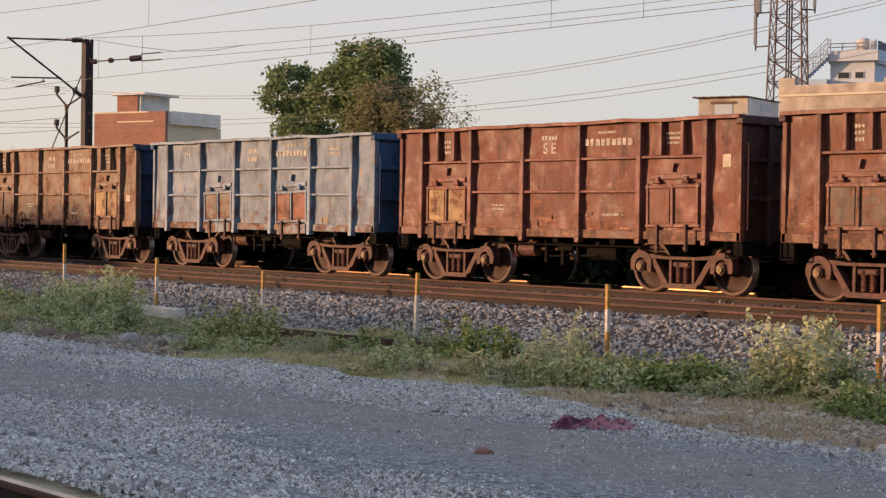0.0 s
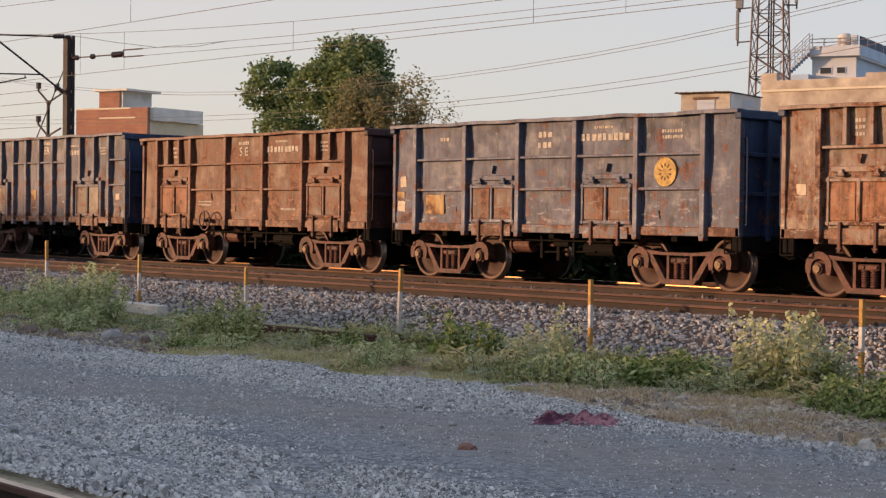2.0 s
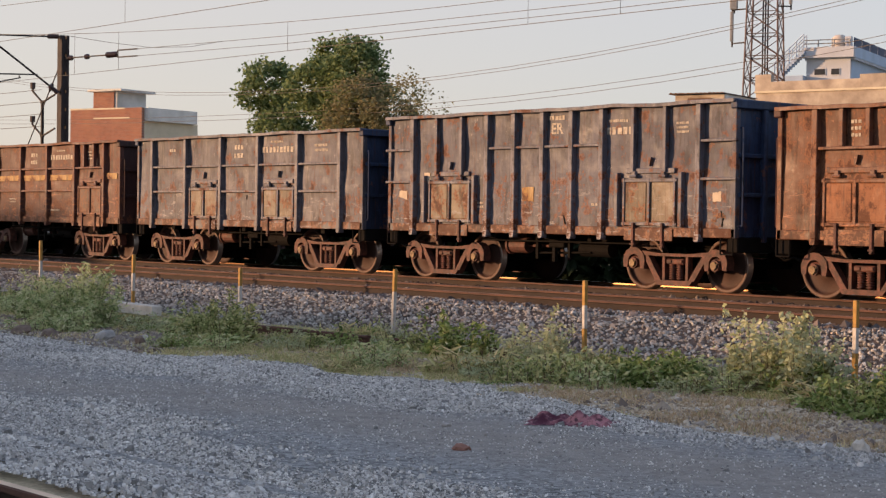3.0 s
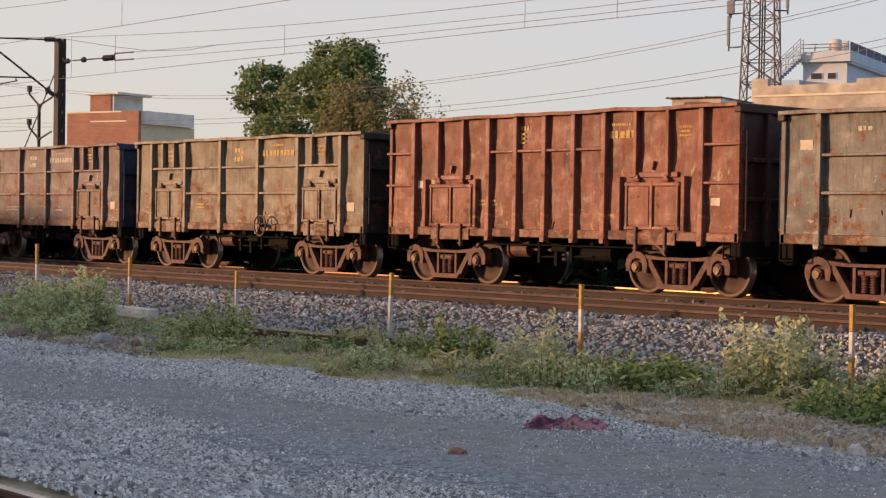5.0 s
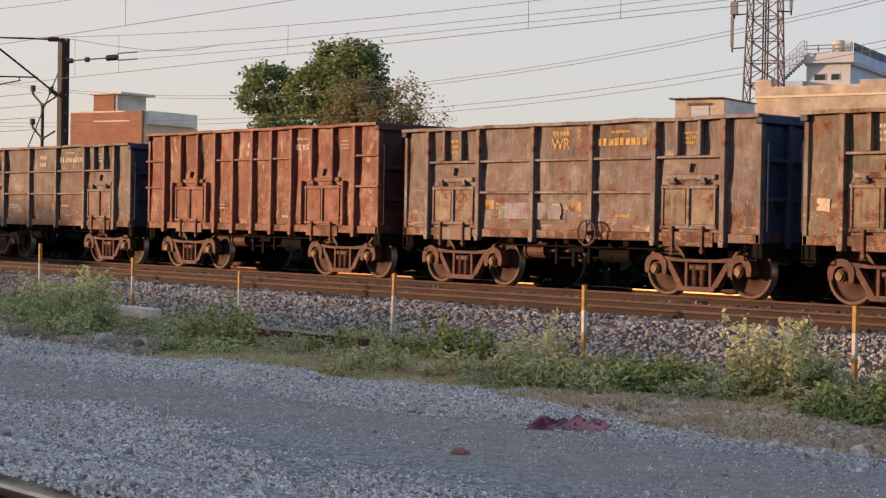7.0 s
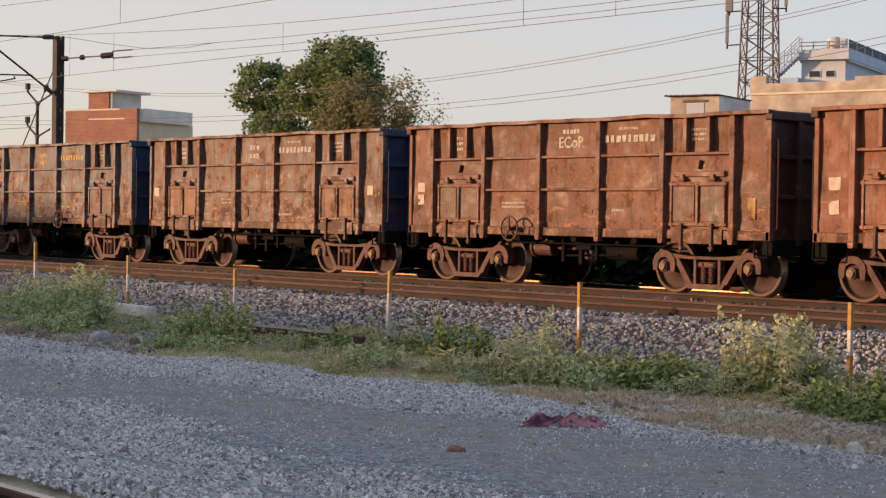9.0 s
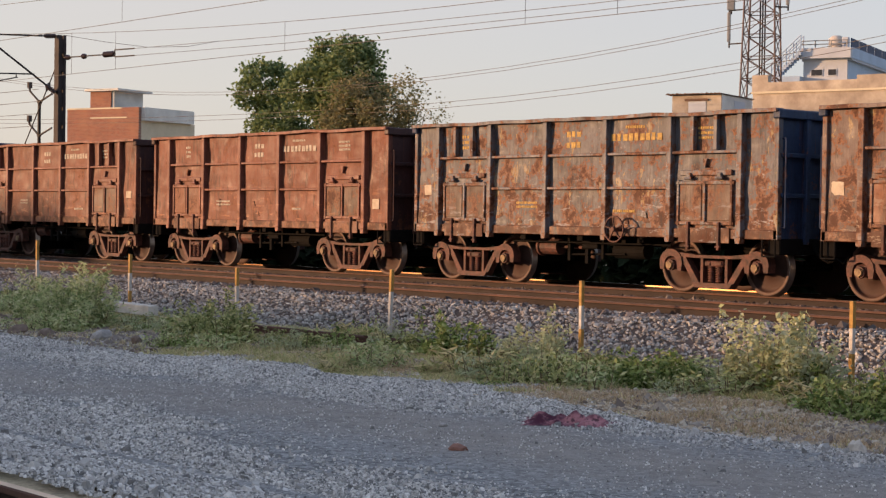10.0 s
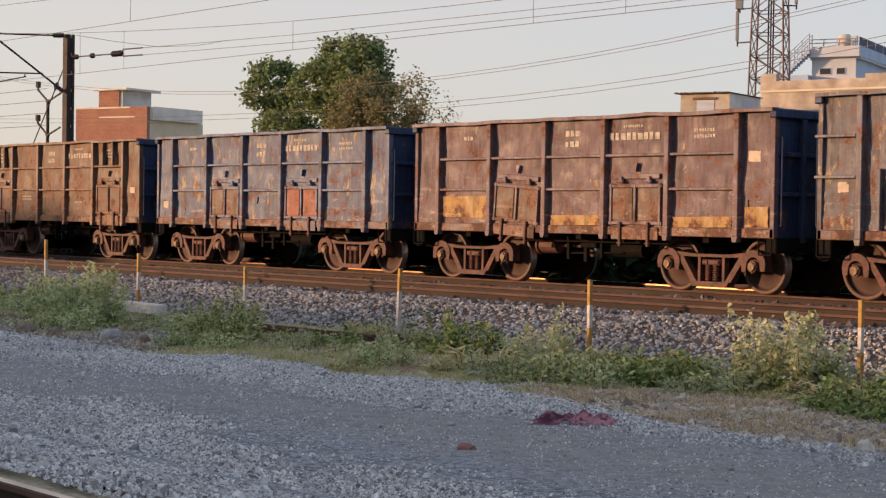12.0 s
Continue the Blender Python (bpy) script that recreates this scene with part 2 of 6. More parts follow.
def tube(bm, pts, r, sides=5):
    """A bent round bar through the points, in one piece."""
    pts = [Vector(p) for p in pts]
    rings = []
    for i, p in enumerate(pts):
        d = (pts[min(i + 1, len(pts) - 1)] - pts[max(i - 1, 0)]).normalized()
        m = d.to_track_quat("Z", "Y").to_matrix()
        rings.append([bm.verts.new(p + m @ Vector((r * math.cos(6.2832 * k / sides), r * math.sin(6.2832 * k / sides), 0))) for k in range(sides)])
    for a, b in zip(rings, rings[1:]):
        for k in range(sides):
            bm.faces.new((a[k], a[(k + 1) % sides], b[(k + 1) % sides], b[k]))
    bm.faces.new(rings[0])
    bm.faces.new(rings[-1])
    bmesh.ops.recalc_face_normals(bm, faces=bm.faces)
    return bm


def lathe(bm, profile, sides=24, axis="Y", m=None):
    """Turns a profile of (radius, along) about an axis."""
    rings = []
    for r, h in profile:
        ring = []
        for i in range(sides):
            a = 2 * math.pi * i / sides
            p = (r * math.cos(a), h, r * math.sin(a)) if axis == "Y" else (r * math.cos(a), r * math.sin(a), h)
            ring.append(bm.verts.new(m @ Vector(p) if m is not None else p))
        rings.append(ring)
    for p, q in zip(rings, rings[1:]):
        for i in range(sides):
            bm.faces.new((p[i], p[(i + 1) % sides], q[(i + 1) % sides], q[i]))
    for ring in (rings[0], rings[-1]):
        bm.faces.new(ring)
    bmesh.ops.recalc_face_normals(bm, faces=bm.faces)
    return bm


def prism(bm, outline, y0, y1):
    """An outline of (x, z) pulled from y0 to y1."""
    f = [bm.verts.new((x, y0, z)) for x, z in outline]
    b = [bm.verts.new((x, y1, z)) for x, z in outline]
    bm.faces.new(f)
    bm.faces.new(b[::-1])
    for i in range(len(f)):
        j = (i + 1) % len(f)
        bm.faces.new((f[i], b[i], b[j], f[j]))
    bmesh.ops.recalc_face_normals(bm, faces=bm.faces)
    return bm


def B():
    return bmesh.new()


def smooth(ob):
    ob.data.polygons.foreach_set("use_smooth", [True] * len(ob.data.polygons))
    return ob


def mesh_stuff(name, verts, faces, material, label, category, parent=None):
    me = bpy.data.meshes.new(name)
    me.from_pydata(verts, [], faces)
    me.materials.append(material)
    ob = new(name, me)
    ob.parent = parent
    return tagged(ob, label=label, category=category, kind="stuff")


def letters(text, size, material, parent, m, name="lettering"):
    """Letters of the built-in font as a flat mesh."""
    cu = bpy.data.curves.new(name, "FONT")
    cu.body, cu.size, cu.align_x, cu.align_y, cu.extrude, cu.offset = text, size, "CENTER", "CENTER", 0.002, 0.006
    tmp = new(name, cu)
    me = bpy.data.meshes.new_from_object(tmp.evaluated_get(bpy.context.evaluated_depsgraph_get()))
    bpy.data.objects.remove(tmp)
    me.materials.clear()
    me.materials.append(material)
    ob = new(name, me)
    ob.parent = parent
    ob.matrix_local = m
    return ob


# ---- ground, road, ballast ----
def ground_height(y):
    pts = ((-400, -0.45), (-60, -0.45), (-26.0, -0.45), (-24.4, -0.26), (-20.2, -0.26), (-18.6, -0.6), (-8.0, -0.6), (3.6, -0.7), (60, -0.6), (3000, -0.6))
    for (a, za), (b, zb) in zip(pts, pts[1:]):
        if y <= b:
            return za + (zb - za) * (y - a) / (b - a)
    return -0.6


def sheet(name, xs, ys, height, material, label, category):
    verts = [(x, y, height(x, y)) for y in ys for x in xs]
    w = len(xs)
    faces = [(j * w + i, j * w + i + 1, (j + 1) * w + i + 1, (j + 1) * w + i) for j in range(len(ys) - 1) for i in range(w - 1)]
    me = bpy.data.meshes.new(name)
    me.from_pydata(verts, [], faces)
    me.materials.append(material)
    me.polygons.foreach_set("use_smooth", [True] * len(me.polygons))
    return tagged(new(name, me), label=label, category=category, kind="structure")


def span(*stops):
    out = []
    for (a, step), (b, _) in zip(stops, stops[1:]):
        k = max(1, round((b - a) / step))
        out += [a + (b - a) * i / k for i in range(k)]
    return out + [stops[-1][0]]


def soil():
    n = Nodes("dry_soil_with_sparse_grass", 0.95)
    v = n.mapped()
    big, mid, small = n.noise(v, 0.45, 5), n.noise(v, 2.2, 5), n.noise(v, 26, 3)
    c = n.mix(n.step(big, 0.38, 0.62), (0.46, 0.36, 0.23), (0.36, 0.31, 0.18))
    c = n.mix(n.times(n.step(mid, 0.45, 0.65), 0.6), c, (0.29, 0.21, 0.125))
    c = n.mix(n.times(n.step(small, 0.4, 0.7), 0.5), c, (0.06, 0.05, 0.035))
    n.bump(small, 0.5, 0.02)
    return n.done(c)


LANE_FAR, LANE_NEAR = -16.7, -15.35


def lane_y(x):
    return LANE_FAR + (LANE_NEAR - LANE_FAR) * max(0.0, min(1.0, (x - 5.0) / 8.0))


def gravel():
    n = Nodes("grey_gravel_road", 0.92)
    v = n.mapped()
    tracks = n.noise(n.mapped((0.12, 1.0, 1.0)), 0.55, 4)
    cell = n.voronoi(v, 26)
    hsv = n.t.nodes.new("ShaderNodeSeparateColor")
    n.link(cell, hsv.inputs[0])
    c = n.mix(hsv.outputs[0], (0.10, 0.097, 0.093), (0.40, 0.39, 0.37))
    c = n.mix(n.times(n.step(tracks, 0.45, 0.62), 0.5), c, (0.31, 0.30, 0.285))
    # the packed wheel lane
    sep = n.t.nodes.new("ShaderNodeSeparateXYZ")
    n.link(n.co, sep.inputs[0])
    bend = n.t.nodes.new("ShaderNodeMapRange")
    for key, val in (("From Min", 5.0), ("From Max", 13.0), ("To Min", LANE_FAR), ("To Max", LANE_NEAR)):
        bend.inputs[key].default_value = val
    n.link(sep.outputs[0], bend.inputs["Value"])
    off = n.t.nodes.new("ShaderNodeMath")
    off.operation = "SUBTRACT"
    n.link(sep.outputs[1], off.inputs[0])
    n.link(bend.outputs["Result"], off.inputs[1])
    dist = n.t.nodes.new("ShaderNodeMath")
    dist.operation = "ABSOLUTE"
    n.link(off.outputs[0], dist.inputs[0])
    wav = n.t.nodes.new("ShaderNodeMath")
    wav.operation = "ADD"
    n.link(dist.outputs[0], wav.inputs[0])
    n.link(n.step(n.noise(v, 0.8, 5), 0.3, 0.7, 1.0), wav.inputs[1])
    c = n.mix(n.times(n.step(wav.outputs[0], 1.9, 0.7), 0.85), c, n.mix(n.step(n.noise(v, 5.0, 5), 0.35, 0.65), (0.35, 0.305, 0.26), (0.24, 0.21, 0.18)))
    c = n.mix(n.times(n.step(n.noise(v, 60, 3), 0.4, 0.7), 0.4), c, (0.10, 0.092, 0.088))
    n.bump(n.noise(v, 34, 4), 1.0, 0.03)
    return n.done(c)


M_SOIL, M_GRAVEL = soil(), gravel()
M_BALLAST_BED = plain("rusty_ballast_bed", (0.075, 0.055, 0.045), 0.4, 1.2, 0.95, fine=24, bump=0.8, dist=0.03, per_object=False)
M_BALLAST = stones("grey_brown_ballast", ((0.36, 0.33, 0.29), (0.46, 0.43, 0.385), (0.17, 0.15, 0.13), (0.38, 0.32, 0.265), (0.54, 0.51, 0.46), (0.24, 0.215, 0.19)))
M_BED_STONE = stones("rusty_bed_stone", ((0.085, 0.058, 0.047), (0.15, 0.11, 0.09), (0.035, 0.026, 0.022), (0.21, 0.165, 0.14), (0.055, 0.04, 0.033)))
M_PEBBLE = stones("blue_grey_crushed_stone", ((0.514, 0.482, 0.437), (0.679, 0.633, 0.575), (0.136, 0.128, 0.120), (0.592, 0.553, 0.501), (0.834, 0.784, 0.713), (0.291, 0.274, 0.248), (0.417, 0.387, 0.350)))


def wobble(x, y, s, k):
    return noise.noise((x * s, y * s, 3.1)) * k


XS = span((-1500, 300), (-300, 60), (-60, 6), (-20, 1.0), (24, 1.0), (40, 6), (100, 60), (300, 300), (1500, 1))
sheet("ground", XS, span((-400, 60), (-30, 3), (-21, 0.8), (-7, 0.8), (6, 2), (40, 20), (100, 100), (3000, 1)),
      lambda x, y: ground_height(y) + (wobble(x, y, 0.6, 0.05) if -14 < y < -8 else 0), M_SOIL, "dry brown soil with patchy grass and dust", "ground")
ROAD_EDGE = -12.7


def road_edge(x):
    """The verge widens into the road where the dusty soil spills over it."""
    spill = max(0.0, min(1.0, (x - 12.0) / 2.8))
    plain_edge = ROAD_EDGE + noise.noise((x * 0.35, 4.2, 0)) * 0.5 + noise.noise((x * 1.1, 7.2, 0)) * 0.3 + noise.noise((x * 3.1, 2.2, 0)) * 0.16 + (0.25 if x > 6 else -0.35)
    return plain_edge + (-13.2 + noise.noise((x * 0.9, 1.2, 0)) * 0.25 - plain_edge) * spill


def road_z(x, y):
    edge = road_edge(x)
    return ground_height(y) + 0.05 + wobble(x, y, 0.9, 0.025) - max(0.0, min(1.0, (y - edge + 0.35) / 0.7)) * 0.12


sheet("road", span((-120, 4), (-8, 0.5), (24, 2), (60, 1)), span((-20.4, 0.4), (-11.6, 1)), road_z, M_GRAVEL, "grey crushed stone service road with smooth wheel tracks", "road")


def bank_z(y):
    pts = ((-8.05, -0.66), (-6.25, -0.165), (2.1, -0.165), (3.6, -0.72))
    for (a, za), (b, zb) in zip(pts, pts[1:]):
        if y <= b:
            return za + (zb - za) * (y - a) / (b - a)
    return -0.72


sheet("ballast_bed", span((-400, 20), (-40, 2), (24, 2), (40, 20), (400, 1)), span((-8.05, 0.28), (-6.35, 0.6), (2.1, 0.5), (3.6, 1)),
      lambda x, y: bank_z(y) + wobble(x, y, 1.1, 0.03), M_BALLAST_BED, "rust-stained ballast bank under two railway tracks", "ballast")


def stone_field(name, spots, size, material, label, category, parent=None):
    """Many small angular stones as one sheet of real geometry."""
    rng = random.Random(name)
    base = [Vector(p) for p in ((1, 0, 0), (-1, 0, 0), (0, 1, 0), (0, -1, 0), (0, 0, 1), (0, 0, -1), (0.66, 0.6, 0.5), (-0.6, -0.66, -0.45))]
    tri = [(0, 6, 4), (6, 2, 4), (2, 1, 4), (1, 3, 4), (3, 0, 4), (0, 2, 6), (2, 0, 5), (1, 2, 5), (3, 7, 5), (7, 1, 5), (1, 7, 3), (0, 3, 5)]
    verts, faces = [], []
    for x, y, z in spots:
        s = size * rng.uniform(0.5, 1.25) * (1.8 if rng.random() < 0.04 else 1)
        m = Euler((rng.uniform(0, 6.3), rng.uniform(0, 6.3), rng.uniform(0, 6.3))).to_matrix()
        k = len(verts)
        for p in base:
            q = m @ Vector((p.x * rng.uniform(0.7, 1.2), p.y * rng.uniform(0.7, 1.1), p.z * rng.uniform(0.5, 0.9)))
            verts.append((x + q.x * s, y + q.y * s, z + q.z * s * 0.8))
        faces += [(a + k, b + k, c + k) for a, b, c in tri]
    return mesh_stuff(name, verts, faces, material, label, category, parent)


def ballast_stones():
    rng = random.Random(5)
    spots = []
    for x0, x1, dens in ((-44, -12, 110), (-12, 18, 250)):
        for _ in range(int((x1 - x0) * 2.9 * dens)):
            x, y = rng.uniform(x0, x1), rng.uniform(-8.5, -5.27)
            spots.append((x, y, max(bank_z(y), -0.62) + wobble(x, y, 1.1, 0.03) + 0.012))
    bed = []
    for _ in range(34000):
        x, y = rng.uniform(-34, 14), rng.uniform(-6.0, 1.2)
        if min(abs(y - r) for r in (-5.14, -3.40, -0.874, 0.874)) > 0.1:
            bed.append((x, y, bank_z(y) + 0.018))
    stone_field("track_bed_stones", bed, 0.055, M_BED_STONE, "rust-brown ballast between the rails", "ballast")
    stone_field("ballast_stones", spots, 0.037, M_BALLAST, "loose grey and brown ballast stones on the bank", "ballast")


def chip_field(name, spots, material, label, category):
    """Half-buried crushed stone: a ragged five-sided foot and an off-centre peak on each chip."""
    rng = random.Random(name)
    verts, faces = [], []
    for x, y, z, s in spots:
        k = len(verts)
        a0, stretch, turn, tall = rng.uniform(0, 6.3), rng.uniform(0.5, 1.0), rng.uniform(0, 3.2), rng.uniform(0.25, 0.8) * s
        ct, st, tx, ty = math.cos(turn), math.sin(turn), rng.uniform(-0.3, 0.3), rng.uniform(-0.3, 0.3)
        foot = [(a0 + i * 1.2566 + rng.uniform(-0.4, 0.4), rng.uniform(0.75, 1.2)) for i in range(5)]
        for f, dz in ((1.0, -0.3 * s), (0.62, tall)):
            for i, (a, r) in enumerate(foot):
                u, v = s * (math.cos(a) * r * f + tx * (1 - f)), s * (math.sin(a) * r * f * stretch + ty * (1 - f))
                verts.append((x + u * ct - v * st, y + u * st + v * ct, z + dz + (tx * math.cos(a) + ty * math.sin(a)) * s * (1.0 if dz > 0 else 0)))
        faces += [(k + i, k + (i + 1) % 5, k + 5 + (i + 1) % 5, k + 5 + i) for i in range(5)] + [(k + 5, k + 6, k + 7, k + 8, k + 9)]
    return mesh_stuff(name, verts, faces, material, label, category)


def road_stones():
    rng = random.Random(8)
    spots = []
    while len(spots) < 125000:
        y = rng.uniform(-20.6, -11.4)
        x = rng.uniform(-6, 22)
        if not -2.3 - 2.1 * (y + 12.7) < x < 17.3 - 0.7 * (y + 12.7):
            continue
        if y > road_edge(x) + abs(rng.gauss(0, 0.6)) - 0.15:
            continue
        lane = abs(y - lane_y(x)) * (0.6 if x > 12.5 and y < lane_y(x) else 1.0) + noise.noise((x * 0.35, y * 0.9, 1.7)) * 0.7 + noise.noise((x * 1.6, y * 2.0, 4.7)) * 0.4
        if rng.random() < max(0.0, min(0.88, (1.65 - lane) * 1.4)):
            continue
        if noise.noise((x * 1.1, y * 1.9, 8.8)) > rng.uniform(0.0, 0.8):
            continue
        big = rng.random()
        s = rng.uniform(0.010, 0.019) if big < 0.92 else rng.uniform(0.019, 0.028) if big < 0.995 else rng.uniform(0.034, 0.055)
        if lane < 1.0:
            s *= 0.6
        spots.append((x, y, max(road_z(x, y), ground_height(y) + wobble(x, y, 0.6, 0.05)) + 0.002, s))
    chip_field("road_gravel", spots, M_PEBBLE, "blue-grey crushed stone scattered over the road", "gravel")


# ---- unseen wall added behind the siding, which keeps the low sun off the road ----
def shade_caster():
    bm = B()
    # stepped heights set how high the shade reaches along the train
    for x0, x1, h in ((-260, -66, 8.8), (-66, -57, 7.5), (-57, -24, 5.0), (-24, 60, 4.6)):
        box(bm, x0, x1, -45.3, -45.0, -0.45, h)
    return tagged(part("wall_south", bm, plain("dull_shed_wall", (0.30, 0.27, 0.24), 0.2, 0.6, 0.9, per_object=False)), "unseen stepped wall added behind the siding to block low sun", "wall", kind="structure")


shade_caster()

# ---- tracks ----
RAIL_OUTLINE = ((-0.075, -0.172), (0.075, -0.172), (0.075, -0.160), (0.012, -0.145), (0.009, -0.045), (0.0375, -0.034), (0.0355, -0.008), (0.028, 0.0), (-0.028, 0.0), (-0.0355, -0.008), (-0.0375, -0.034), (-0.009, -0.045), (-0.012, -0.145), (-0.075, -0.160))


def rail(parent, y, top, x0=-400, x1=400, inner=1):
    bm = B()
    a = [bm.verts.new((x0, y + p, q)) for p, q in RAIL_OUTLINE]
    b = [bm.verts.new((x1, y + p, q)) for p, q in RAIL_OUTLINE]
    for i in range(len(a)):
        j = (i + 1) % len(a)
        bm.faces.new((a[i], b[i], b[j], a[j]))
    bm.faces.new(a)
    bm.faces.new(b[::-1])
    bmesh.ops.recalc_face_normals(bm, faces=bm.faces)
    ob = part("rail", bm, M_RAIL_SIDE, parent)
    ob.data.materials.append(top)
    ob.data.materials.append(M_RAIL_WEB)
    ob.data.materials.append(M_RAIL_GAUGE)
    for p in ob.data.polygons:
        if p.normal.z > 0.9 and p.center.z > -0.01:
            p.material_index = 1
        elif top is M_RAIL_TOP and p.center.z > -0.03 and p.normal.y * inner > 0.4:
            p.material_index = 3        # flanges keep the inner side of the head bright
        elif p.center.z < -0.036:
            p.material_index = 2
    return ob


def track(y, top, label, x_from, x_to):
    t = tagged(thing("railway_track"), label, "track", "railway tracks", "structure")
    for s in (-1, 1):
        rail(t, y + s * 0.874, top, inner=-s)
    bm = B()
    prism(bm, ((-0.125, -0.34), (0.125, -0.34), (0.11, -0.185), (-0.11, -0.185)), -1.35, 1.35)
    first = part("sleeper", bm, M_SLEEPER, t)
    first.matrix_local = pose(x_from, y, 0)
    for i in range(1, int((x_to - x_from) / 0.62)):
        again(first, pose(x_from + i * 0.62, y, 0), t)
    bm = B()
    for s in (-1, 1):
        box(bm, -0.05, 0.05, s * 0.874 - 0.11, s * 0.874 + 0.11, -0.185, -0.14, 0.01)
    clip = part("rail_clip", bm, M_RAIL_SIDE, t)
    clip.matrix_local = pose(x_from, y, 0)
    for i in range(1, int((x_to - x_from) / 0.62)):
        again(clip, pose(x_from + i * 0.62, y, 0), t)
    return t


track(0.0, M_RAIL_TOP, "main line track with polished rail heads under the train", -45, 22)
track(-4.27, M_RAIL_DULL, "empty rusty second track on concrete sleepers", -45, 22)
track(-22.3, M_RAIL_SUNLIT, "rusty siding track beside the gravel road", 5, 30)


# ---- the train ----
PITCH, HALF = 10.713, 4.892
Z0, SIDE = 1.03, 1.47
POSTS_A = (-4.08, -2.46, -0.83, 0.80, 2.43, 4.08)
POSTS_C = (-4.02, -1.64, -0.83, 0.0, 0.81, 1.63, 4.06)


def dent(x, z, s=-1):
    """How far a side sheet bulges: a swell in each bay, shallow buckles and a few sharp creases."""
    up = (z - Z0) / 2.3
    buckle = noise.noise((x * 0.9, z * 1.3, 5.0 + s)) * 0.04
    crease = abs(noise.noise((x * 1.0 + 3.0, z * 2.6 + x * 0.35, 9.0 + s)))
    return buckle + 0.02 * max(0.0, 0.22 - crease) / 0.22 * (1.15 - up)


def wheelset(w, x):
    bm = B()
    rod(bm, (0, -1.16, 0), (0, 1.16, 0), 0.075, 12)
    axle = part("wheelset", bm, M_STEEL_DARK, w)
    axle.matrix_local = pose(x, 0, 0.5)
    for s in (-1, 1):
        bm = B()
        prof = [(0.10, 0.93), (0.13, 0.955), (0.15, 0.925), (0.36, 0.885), (0.425, 0.895), (0.43, 0.945), (0.445, 0.965), (0.49, 0.965), (0.5, 0.955), (0.503, 0.865), (0.53, 0.85), (0.528, 0.83), (0.43, 0.83), (0.36, 0.85), (0.10, 0.85)]
        lathe(bm, [(r, s * h) for r, h in prof], 36)
        o = smooth(part("wheel", bm, M_WHEEL, axle))
        o.data.materials.append(M_TREAD)
        o.data.materials.append(M_RIM)
        for p in o.data.polygons:
            c = p.center
            rad = math.hypot(c.x, c.z)
            if 0.493 < rad < 0.515:
                p.material_index = 1
            elif 0.432 < rad < 0.494 and abs(c.y) > 0.93:
                p.material_index = 2
    return axle


